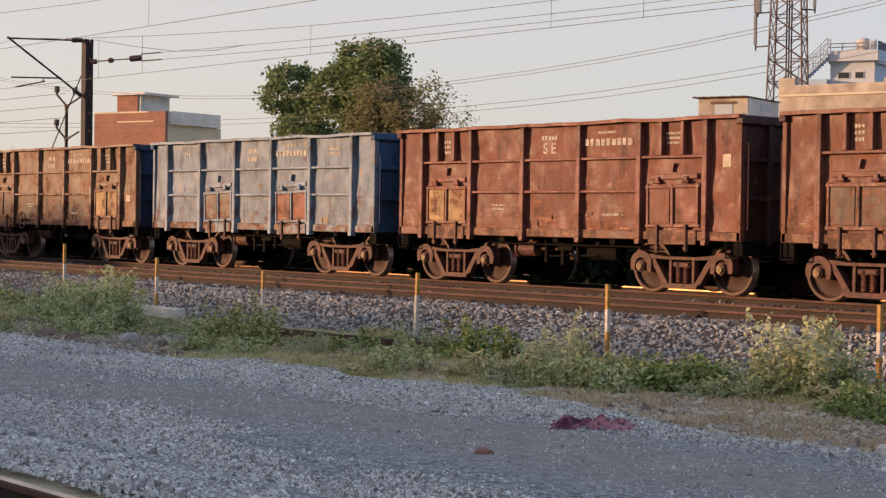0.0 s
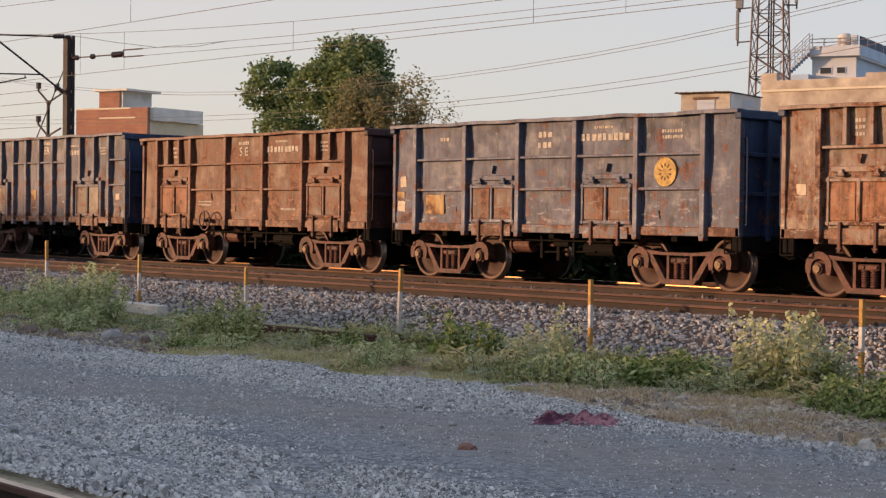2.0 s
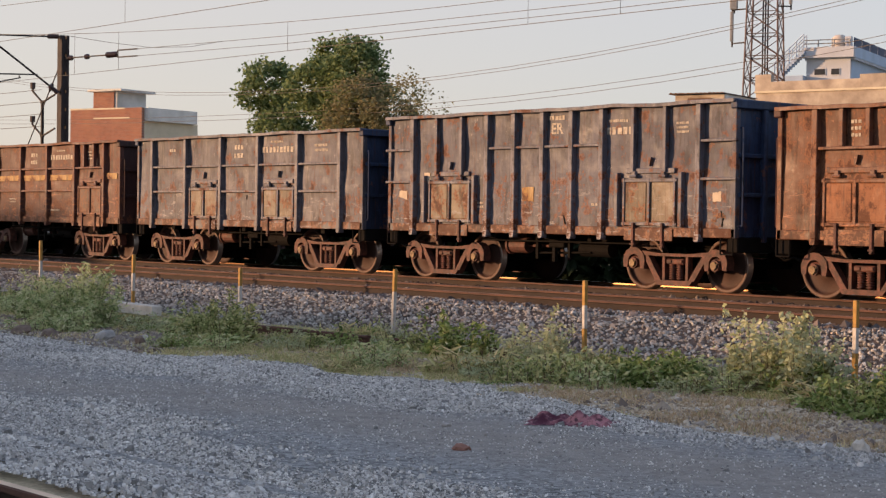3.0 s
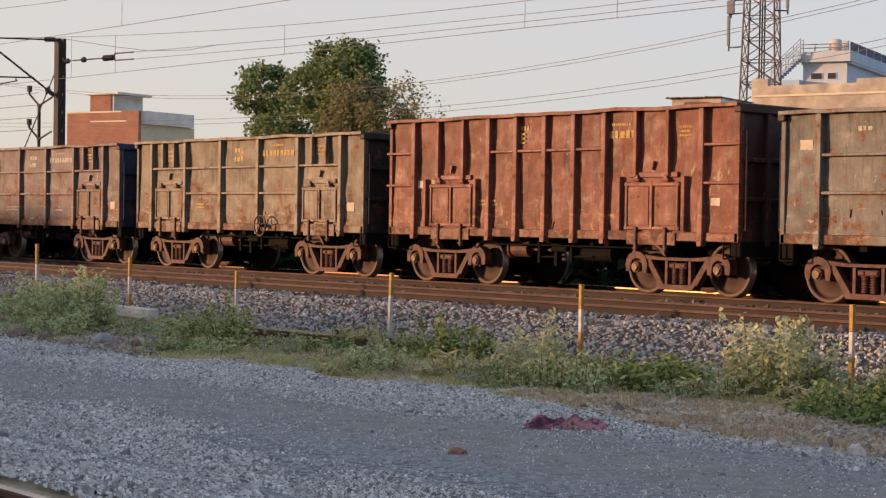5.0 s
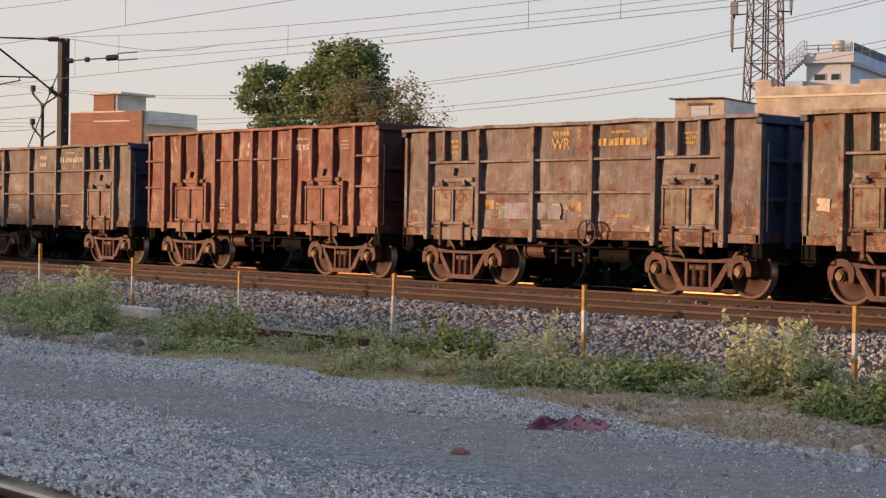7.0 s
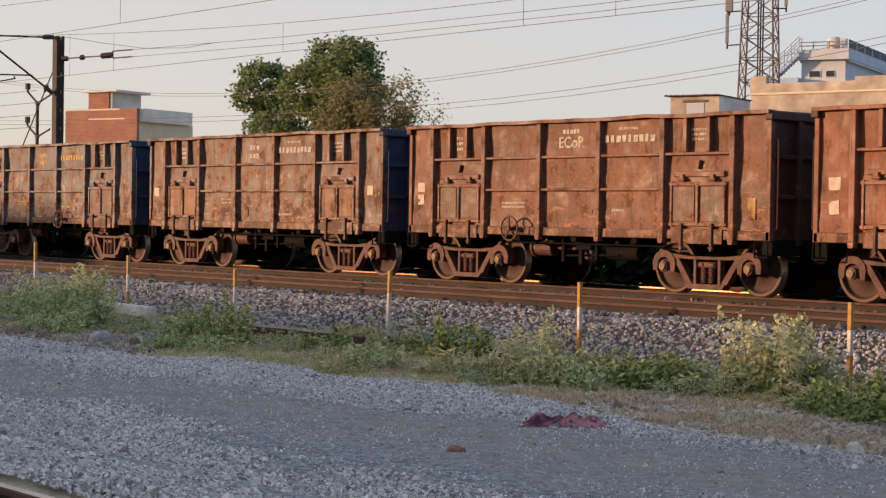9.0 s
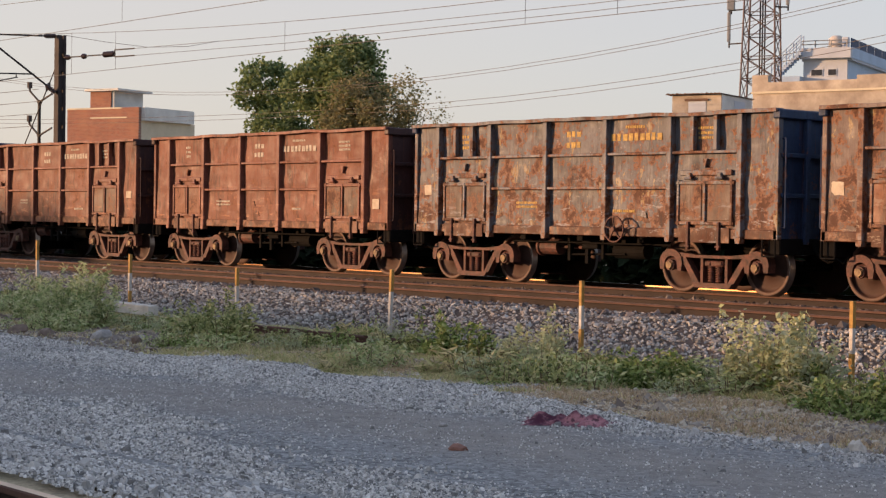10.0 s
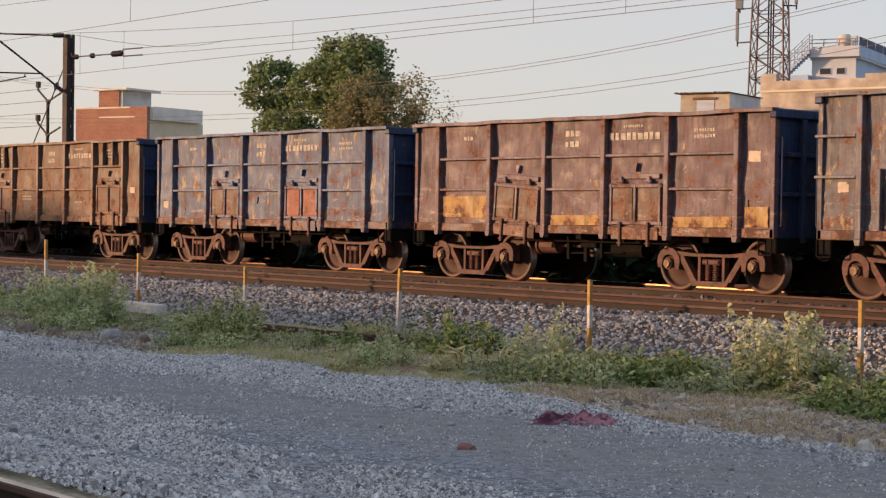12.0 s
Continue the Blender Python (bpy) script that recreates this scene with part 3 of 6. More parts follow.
def bogie(w, x, side_frame_only=None):
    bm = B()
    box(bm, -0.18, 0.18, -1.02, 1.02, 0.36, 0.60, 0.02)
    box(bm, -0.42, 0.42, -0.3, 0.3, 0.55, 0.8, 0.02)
    # block added behind the side frames so their openings stay dark
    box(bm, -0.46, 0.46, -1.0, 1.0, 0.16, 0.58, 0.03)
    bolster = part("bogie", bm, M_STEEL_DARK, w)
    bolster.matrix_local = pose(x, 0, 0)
    bm = B()
    y0, y1 = -1.27, -1.09
    # thin top chord, sloping diagonals and the spring seat
    prism(bm, ((-0.80, 0.74), (-0.40, 0.70), (0.40, 0.70), (0.80, 0.74), (0.80, 0.66), (0.40, 0.645), (-0.40, 0.645), (-0.80, 0.66)), y0, y1)
    prism(bm, ((-0.47, 0.20), (0.47, 0.20), (0.40, 0.11), (-0.40, 0.11)), y0 - 0.03, y1)
    for s in (-1, 1):
        prism(bm, [(s * p, q) for p, q in ((0.81, 0.68), (0.68, 0.68), (0.335, 0.20), (0.45, 0.16))], y0 + 0.012, y1 - 0.012)
        prism(bm, [(s * p, q) for p, q in ((0.315, 0.64), (0.255, 0.64), (0.255, 0.2), (0.315, 0.2))], y0 + 0.03, y1 - 0.02)
        # rounded jaw that hoods the axle box
        arc = [(1.0 + 0.275 * math.cos(a), 0.555 + 0.245 * math.sin(a)) for a in [math.pi * i / 8 for i in range(9)]]
        inner = [(1.0 + 0.15 * math.cos(a), 0.535 + 0.135 * math.sin(a)) for a in [math.pi * i / 8 for i in range(9)]]
        ring = [(1.26, 0.42)] + arc + [(0.745, 0.40)] + [(0.835, 0.40)] + inner[::-1] + [(1.165, 0.42)]
        for i in range(len(arc) - 1):
            prism(bm, [(s * p, q) for p, q in (arc[i], arc[i + 1], inner[i + 1], inner[i])], y0 - 0.015, y1 + 0.01)
        for leg in ((ring[0], arc[0], inner[0], ring[-1]), ((0.745, 0.40), arc[-1], inner[-1], (0.835, 0.40))):
            prism(bm, [(s * p, q) for p, q in leg], y0 - 0.015, y1 + 0.01)
    bmesh.ops.remove_doubles(bm, verts=bm.verts, dist=0.0005)
    frame_ob = part("side_frame", bm, M_BOGIE, bolster)
    again(frame_ob, pose(0, 0, 0, 0, 0, 180), bolster)
    for sx in (-0.09, 0.09):
        coil = [(0.035, 0.2)]
        for k in range(7):
            coil += [(0.045, 0.215 + k * 0.042), (0.074, 0.228 + k * 0.042), (0.074, 0.240 + k * 0.042), (0.045, 0.252 + k * 0.042)]
        bm = B()
        lathe(bm, coil + [(0.035, 0.52)], 10, "Z", pose(sx, -1.19, 0))
        spring = smooth(part("coil_spring", bm, M_BOGIE, bolster, "coil spring caked in rust"))
        again(spring, pose(0, 0, 0, 0, 0, 180), bolster)
    bm = B()
    box(bm, -0.215, 0.215, -1.25, -1.02, 0.50, 0.60, 0.015)
    box(bm, -0.19, -0.07, -1.27, -1.245, 0.52, 0.585, 0.008)
    box(bm, 0.07, 0.19, -1.27, -1.245, 0.52, 0.585, 0.008)
    end = part("bolster_end", bm, M_BOGIE, bolster)
    again(end, pose(0, 0, 0, 0, 0, 180), bolster)
    for sx in (-1.0, 1.0):
        bm = B()
        box(bm, sx - 0.125, sx + 0.125, -1.25, -1.04, 0.42, 0.635, 0.03)
        rod(bm, (sx, -1.31, 0.5), (sx, -1.24, 0.5), 0.105, 12)
        ab = part("axle_box", bm, M_BOGIE, bolster)
        bm = B()
        rod(bm, (sx, -1.345, 0.5), (sx, -1.305, 0.5), 0.07, 10)
        for k in range(3):
            a = k * 2.094 + 0.5
            rod(bm, (sx + 0.07 * math.cos(a), -1.33, 0.5 + 0.07 * math.sin(a)), (sx + 0.07 * math.cos(a), -1.305, 0.5 + 0.07 * math.sin(a)), 0.018, 6)
        part("bearing_cap", bm, M_CAP, ab, "greasy yellowish bearing cap")
        far = again(ab, pose(0, 0, 0, 0, 0, 180), bolster)
    bm = B()
    for s in (-1, 1):
        box(bm, s * 0.40 - 0.03, s * 0.40 + 0.03, -0.95, 0.95, 0.40, 0.50, 0.01)
        for y in (-0.86, 0.86):
            box(bm, s * 0.43 - 0.02, s * 0.43 + 0.05, y - 0.05, y + 0.05, 0.34, 0.60, 0.01)
    part("brake_beam", bm, M_STEEL_DARK, bolster)
    return bolster


def door(w, x, width, z0, z1, mat, role, plain_plate=False):
    """A flap door: two recessed panels in an angle frame, hinge straps and stops."""
    y = -SIDE
    bm = B()
    h = width / 2
    box(bm, x - h, x + h, y - 0.035, y - 0.008, z0, z1, 0.006)
    d = part("door", bm, mat, w)
    d["role"] = role
    if not plain_plate:
        for s in (-1, 1):
            bm = B()
            box(bm, x + s * h * 0.52 - h * 0.40, x + s * h * 0.52 + h * 0.40, y - 0.05, y - 0.034, z0 + 0.07, z1 - 0.07, 0.008)
            p = part("door_panel", bm, mat, d)
            p["role"] = role
        bars = ((x - h, x - h + 0.055, z0 - 0.02, z1 + 0.02), (x + h - 0.055, x + h, z0 - 0.02, z1 + 0.02), (x - 0.03, x + 0.03, z0, z1))
        for a, b, c, e in bars:
            bm = B()
            box(bm, a, b, y - 0.075, y - 0.034, c, e, 0.008)
            p = part("door_stile", bm, mat, d)
            p["role"] = "trim"
        for c in (z0 + 0.02, z1 - 0.03):
            bm = B()
            box(bm, x - h - 0.03, x + h + 0.03, y - 0.068, y - 0.033, c - 0.03, c + 0.03, 0.008)
            p = part("door_rail", bm, mat, d)
            p["role"] = "trim"
    for s in (-1, 1):
        bm = B()
        box(bm, x + s * h * 0.55 - 0.05, x + s * h * 0.55 + 0.05, y - 0.10, y - 0.02, z1 + 0.02, z1 + 0.15, 0.012)
        rod(bm, (x + s * h * 0.55 - 0.08, y - 0.09, z1 + 0.05), (x + s * h * 0.55 + 0.08, y - 0.09, z1 + 0.05), 0.028, 8)
        p = part("hinge", bm, mat, d)
        p["role"] = "trim"
    bm = B()
    box(bm, x - h * 0.9, x + h * 0.95, y - 0.06, y - 0.004, z1 + 0.10, z1 + 0.20, 0.012)
    p = part("hinge_plate", bm, mat, d)
    p["role"] = "trim"
    bm = B()
    prism(bm, ((x - 0.05, z1 + 0.40), (x + 0.05, z1 + 0.40), (x + 0.012, z1 + 0.24), (x - 0.012, z1 + 0.24)), y - 0.07, y - 0.004)
    p = part("door_stop", bm, mat, d)
    p["role"] = "trim"
    for s in (-1, 1):
        bm = B()
        box(bm, x + s * h * 0.55 - 0.03, x + s * h * 0.55 + 0.03, y - 0.11, y - 0.03, 0.80, z0 + 0.04, 0.008, Matrix.Translation((0, 0.0, 0)))
        rod(bm, (x + s * h * 0.55 - 0.05, y - 0.1, 0.86), (x + s * h * 0.55 + 0.05, y - 0.1, 0.86), 0.02, 6)
        p = part("door_strap", bm, mat, d)
        p["role"] = "rusty"
    bm = B()
    box(bm, x - h * 0.92, x + h * 0.92, y - 0.075, y - 0.05, 0.93, z0 - 0.06, 0.006)
    p = part("door_apron", bm, mat, d)
    p["role"] = "sill"
    return d


def handwheel(w, x, z):
    bm = B()
    m = pose(x, -1.70, z, 90, 0, 0)
    R, r = 0.24, 0.02
    n, k = 20, 6
    rings = []
    for i in range(n):
        a = 2 * math.pi * i / n
        rings.append([bm.verts.new(m @ Vector(((R + r * math.cos(b)) * math.cos(a), (R + r * math.cos(b)) * math.sin(a), r * math.sin(b)))) for b in [2 * math.pi * j / k for j in range(k)]])
    for i in range(n):
        for j in range(k):
            bm.faces.new((rings[i][j], rings[(i + 1) % n][j], rings[(i + 1) % n][(j + 1) % k], rings[i][(j + 1) % k]))
    for i in range(5):
        a = 2 * math.pi * i / 5 + 0.4
        rod(bm, m @ Vector((0.03 * math.cos(a), 0.03 * math.sin(a), 0)), m @ Vector((R * math.cos(a), R * math.sin(a), 0)), 0.016, 6)
    rod(bm, m @ Vector((0, 0, -0.35)), m @ Vector((0, 0, 0.05)), 0.045, 8)
    p = part("brake_handwheel", bm, M_BOGIE, w, "spoked handbrake wheel")
    return p


def wagon(kind):
    """One open bogie wagon; its paint is set later, role by role."""
    top = 3.47 if kind == "C" else 3.27
    w = thing("open_wagon")
    P0 = M_BOGIE

    def add(name, bm, role, label=""):
        o = part(name, bm, P0, w, label)
        o["role"] = role
        return o

    # box of the body
    for s in (-1, 1):
        bm = B()
        cols, rows = 120, 24
        # sheets are dented between the posts
        grid = [[None] * (rows + 1) for _ in range(cols + 1)]
        for i in range(cols + 1):
            for j in range(rows + 1):
                x = -HALF + 0.02 + (2 * HALF - 0.04) * i / cols
                z = Z0 + 0.02 + (top - Z0 - 0.02) * j / rows
                bulge = dent(x, z, s) if 0 < i < cols and 0 < j < rows else 0
                grid[i][j] = bm.verts.new((x, s * (SIDE + bulge), z))
        for i in range(cols):
            for j in range(rows):
                bm.faces.new((grid[i][j], grid[i + 1][j], grid[i + 1][j + 1], grid[i][j + 1]))
        faces = list(bm.faces)
        ex = bmesh.ops.extrude_face_region(bm, geom=faces)
        for v in [e for e in ex["geom"] if isinstance(e, bmesh.types.BMVert)]:
            v.co.y -= s * 0.02
        bmesh.ops.recalc_face_normals(bm, faces=bm.faces)
        smooth(add("side_sheet", bm, "paint"))
        bm = B()
        lip = []
        for i in range(41):
            x = -HALF - 0.01 + (2 * HALF + 0.02) * i / 40
            calm = min(1.0, (20 - abs(i - 20)) / 4)
            dz = calm * (0.035 * noise.noise((x * 0.8, 3.0 + s, 0)) + 0.015 * noise.noise((x * 2.2, 6.0 + s, 0)))
            dy = calm * 0.03 * noise.noise((x * 0.9, 9.0 + s, 0))
            lip.append([bm.verts.new((x, s * (SIDE + p) + dy, top + q + dz)) for p, q in ((-0.06, -0.045), (0.15, -0.045), (0.15, 0.014), (0.143, 0.02), (-0.053, 0.02), (-0.06, 0.014))])
        for p, q in zip(lip, lip[1:]):
            for k in range(6):
                bm.faces.new((p[k], p[(k + 1) % 6], q[(k + 1) % 6], q[k]))
        bm.faces.new(lip[0])
        bm.faces.new(lip[-1])
        bmesh.ops.recalc_face_normals(bm, faces=bm.faces)
        add("coping", bm, "trim")
        bm = B()
        box(bm, -HALF, HALF, s * (SIDE - 0.02), s * (SIDE + 0.05), Z0 - 0.02, Z0 + 0.15, 0.012)
        add("side_sill", bm, "sill")
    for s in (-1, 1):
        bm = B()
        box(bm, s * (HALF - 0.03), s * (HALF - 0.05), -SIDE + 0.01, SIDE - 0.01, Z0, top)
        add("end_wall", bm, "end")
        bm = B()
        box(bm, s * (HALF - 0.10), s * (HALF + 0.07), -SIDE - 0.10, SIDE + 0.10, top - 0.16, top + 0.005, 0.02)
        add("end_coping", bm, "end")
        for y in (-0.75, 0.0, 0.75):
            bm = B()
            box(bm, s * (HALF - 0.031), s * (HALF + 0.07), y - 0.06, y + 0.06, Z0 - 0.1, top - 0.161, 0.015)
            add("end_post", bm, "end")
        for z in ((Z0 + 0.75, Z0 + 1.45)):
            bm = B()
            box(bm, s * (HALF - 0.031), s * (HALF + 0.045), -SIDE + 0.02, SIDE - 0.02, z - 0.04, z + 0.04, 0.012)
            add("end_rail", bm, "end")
        for y in (-1, 1):
            bm = B()
            box(bm, s * (HALF - 0.09), s * (HALF + 0.012), y * (SIDE - 0.07), y * (SIDE + 0.05), Z0 - 0.02, top - 0.05, 0.01)
            add("corner_post", bm, "paint")
        bm = B()
        box(bm, s * (HALF - 0.25), s * (HALF + 0.02), -1.45, 1.45, Z0 - 0.28, Z0 - 0.0, 0.02)
        add("headstock", bm, "dark")
        # coupler, hose and grab iron
        bm = B()
        box(bm, s * HALF, s * (HALF + 0.36), -0.11, 0.11, 0.84, 1.04, 0.03)
        box(bm, s * (HALF + 0.28), s * (HALF + 0.463), -0.2, 0.16, 0.80, 1.10, 0.05)
        part("coupler", bm, M_BOGIE, w, "rusty knuckle coupler")
        bm = B()
        pts = [(s * (HALF + 0.02), -0.55, 0.95), (s * (HALF + 0.15), -0.52, 0.72), (s * (HALF + 0.3), -0.45, 0.62), (s * (HALF + 0.45), -0.42, 0.68)]
        tube(bm, pts, 0.025, 6)
        part("brake_hose", bm, M_STEEL_DARK, w)
        bm = B()
        yy = -SIDE - 0.07
        for a, b in (((s * (HALF - 0.3), yy, Z0 - 0.02), (s * (HALF - 0.3), yy, 0.72)), ((s * (HALF - 0.02), yy, Z0 - 0.02), (s * (HALF - 0.02), yy, 0.72)), ((s * (HALF - 0.3), yy, 0.72), (s * (HALF - 0.02), yy, 0.72))):
            rod(bm, a, b, 0.016, 6)
        part("foot_step", bm, M_STEEL_DARK, w)
        bm = B()
        rod(bm, (s * (HALF + 0.09), -SIDE + 0.05, Z0 + 0.2), (s * (HALF + 0.09), -SIDE + 0.05, top - 0.5), 0.018, 6)
        rod(bm, (s * (HALF - 0.02), -SIDE + 0.05, top - 0.5), (s * (HALF + 0.09), -SIDE + 0.05, top - 0.5), 0.018, 6)
        rod(bm, (s * (HALF - 0.02), -SIDE + 0.05, Z0 + 0.2), (s * (HALF + 0.09), -SIDE + 0.05, Z0 + 0.2), 0.018, 6)
        add("grab_rail", bm, "end")
    bm = B()
    box(bm, -HALF + 0.05, HALF - 0.05, -SIDE + 0.03, SIDE - 0.03, Z0 + 0.12, Z0 + 0.2)
    add("floor", bm, "dark")
    # posts and rails on both sides
    posts = POSTS_C if kind == "C" else POSTS_A
    bm = B()
    box(bm, -0.062, 0.062, -SIDE - 0.12, -SIDE + 0.03, Z0 - 0.0, top - 0.046, 0.012)
    prism(bm, ((-0.065, Z0 - 0.0), (0.065, Z0 - 0.0), (0.045, Z0 - 0.10), (-0.045, Z0 - 0.10)), -SIDE - 0.13, -SIDE + 0.02)
    post = add("stanchion", bm, "trim")
    post.matrix_local = pose(posts[0], 0, 0)
    spots = [(x, 0) for x in posts[1:]] + [(x, 180) for x in posts]
    for x, r in spots:
        again(post, pose(x, 0, 0, 0, 0, r), w)["role"] = "trim"

    def bar(x0, x1, z):
        b = B()
        box(b, x0, x1, -SIDE - 0.10, -SIDE - 0.006, z - 0.026, z + 0.026, 0.01)
        add("side_rail", b, "trim")

    def upright(x, z0, z1):
        b = B()
        box(b, x - 0.045, x + 0.045, -SIDE - 0.11, -SIDE - 0.006, z0, z1, 0.01)
        add("half_stanchion", b, "trim")

    if kind in "AD":
        for a, b in zip(posts[1:4], posts[2:5]):
            for z in (2.56, 1.92):
                bar(a + 0.066, b - 0.066, z)
        for a, b in ((posts[0], posts[1]), (posts[4], posts[5])):
            bar(a + 0.066, b - 0.066, 2.56)
            if kind == "A":
                for f in (0.33, 0.66):
                    upright(a + (b - a) * f, 2.59, top - 0.05)
            x = (a + b) / 2
            door(w, x, 1.30, 1.26, 2.04, P0, "door_l" if x < 0 else "door_r")
    elif kind == "B":
        for i, (a, b) in enumerate(zip(posts, posts[1:])):
            bar(a + 0.066, b - 0.066, 2.52)
            if i in (1, 3):
                door(w, (a + b) / 2, 1.30, 1.22, 1.97, P0, "door_l" if a < 0 else "door_r")
            else:
                bar(a + 0.066, b - 0.066, 1.88)
    else:
        for a, b in zip(posts[1:5], posts[2:6]):
            bar(a + 0.066, b - 0.066, 2.74)
        for s in (-1, 1):
            for z in (2.76, 2.07):
                a, b = sorted((s * 4.1, s * (HALF + 0.05)))
                bar(a, b, z)
            upright(s * 3.24, 2.2, top - 0.05)
            upright(s * 2.44, 2.2, top - 0.05)
            door(w, s * 2.84, 1.32, 1.22, 2.08, P0, "door_l" if s < 0 else "door_r")
            for e in (-1, 1):
                upright(s * 2.84 + e * 0.80, 1.19, 2.2)
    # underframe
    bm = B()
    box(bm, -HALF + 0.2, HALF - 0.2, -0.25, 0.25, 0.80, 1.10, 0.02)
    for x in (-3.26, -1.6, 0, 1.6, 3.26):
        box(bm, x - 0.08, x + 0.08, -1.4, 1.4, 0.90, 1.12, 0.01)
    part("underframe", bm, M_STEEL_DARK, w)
    bm = B()
    rod(bm, (-1.45, -0.95, 0.76), (-0.95, -0.95, 0.76), 0.16, 14)
    rod(bm, (-1.5, -0.95, 0.76), (-1.45, -0.95, 0.76), 0.19, 14)
    rod(bm, (-0.95, -0.95, 0.76), (-0.35, -0.95, 0.76), 0.03, 8)
    box(bm, -1.3, -1.1, -1.0, -0.9, 0.9, 1.05)
    part("brake_cylinder", bm, M_BOGIE, w, "rusty brake cylinder")
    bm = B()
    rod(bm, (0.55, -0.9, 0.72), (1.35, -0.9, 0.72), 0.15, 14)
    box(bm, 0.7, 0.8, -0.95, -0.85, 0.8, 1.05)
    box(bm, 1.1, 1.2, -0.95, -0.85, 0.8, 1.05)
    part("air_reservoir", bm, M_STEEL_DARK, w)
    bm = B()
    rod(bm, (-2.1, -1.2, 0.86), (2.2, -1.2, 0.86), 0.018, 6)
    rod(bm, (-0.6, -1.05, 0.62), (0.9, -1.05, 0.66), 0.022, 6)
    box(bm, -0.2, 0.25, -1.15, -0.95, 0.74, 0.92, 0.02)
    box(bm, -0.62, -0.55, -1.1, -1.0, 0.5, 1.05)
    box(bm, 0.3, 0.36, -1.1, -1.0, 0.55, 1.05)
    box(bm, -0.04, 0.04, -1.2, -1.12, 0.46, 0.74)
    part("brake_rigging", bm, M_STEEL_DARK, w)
    for x in (-3.262, 3.262):
        bogie(w, x)
        for sx in (-1.0, 1.0):
            wheelset(w, x + sx)
    return w


def unreadable(w, x, z, rows, width, height, ink):
    """Stencilled writing too worn to read: plain bars."""
    for i in range(rows):
        bm = B()
        k = max(2, int(width / (height * 0.85)))
        step = width / k
        z1 = z - i * height * 1.6
        for j in range(k):
            x0 = x - width / 2 + j * step
            y1 = -SIDE - dent(x0 + step / 3, z1)
            box(bm, x0, x0 + step * (0.74, 0.6, 0.8)[(j + i) % 3], y1 - 0.007, y1 + 0.01, z1 - height * 0.42, z1 + height * (0.42, 0.36, 0.45)[(j * 2 + i) % 3])
        tagged(part("stencil_line", bm, ink, w), kind="stuff")


def patch(w, x, z, sx, sz, mat, name="paper_slip", turn=0.0, rag=0.05, sides=6):
    """A thin painted or pasted patch with ragged edges."""
    rng = random.Random(int(x * 100) * 7 + int(z * 100))
    out = []
    for i in range(4 * sides):
        f = i / sides
        side, u = int(f), f - int(f)
        p = ((u * 2 - 1, -1), (1, u * 2 - 1), (1 - u * 2, 1), (-1, 1 - u * 2))[side]
        k = 1 - min(0.7, abs(rng.gauss(0, rag)))
        out.append((p[0] * k * sx / 2, p[1] * k * sz / 2))
    deep = 0.03 if sx > 0.5 else 0.012
    o = part(name, prism(B(), out, 0.0, deep), mat, w)
    o.matrix_local = pose(x, -SIDE - 0.040 if sx > 0.5 else -SIDE - dent(x, z) - 0.007, z, 0, turn, 0)
    return o


RED, ORANGE, BROWN, SLATE, BLUE, KHAKI = (0.215, 0.055, 0.033), (0.27, 0.088, 0.040), (0.15, 0.085, 0.058), (0.105, 0.115, 0.15), (0.245, 0.30, 0.36), (0.225, 0.175, 0.12)
# end colours hold the bluish shade of faces turned from the sun
END_SHADE_NAVY, END_SHADE_RED, END_SHADE_DARK = (0.020, 0.040, 0.095), (0.06, 0.021, 0.018), (0.032, 0.028, 0.030)
DOOR_ORANGE, DOOR_RED, DOOR_TAN, DOOR_BROWN = (0.33, 0.115, 0.04), (0.32, 0.072, 0.033), (0.42, 0.25, 0.09), (0.14, 0.08, 0.052)
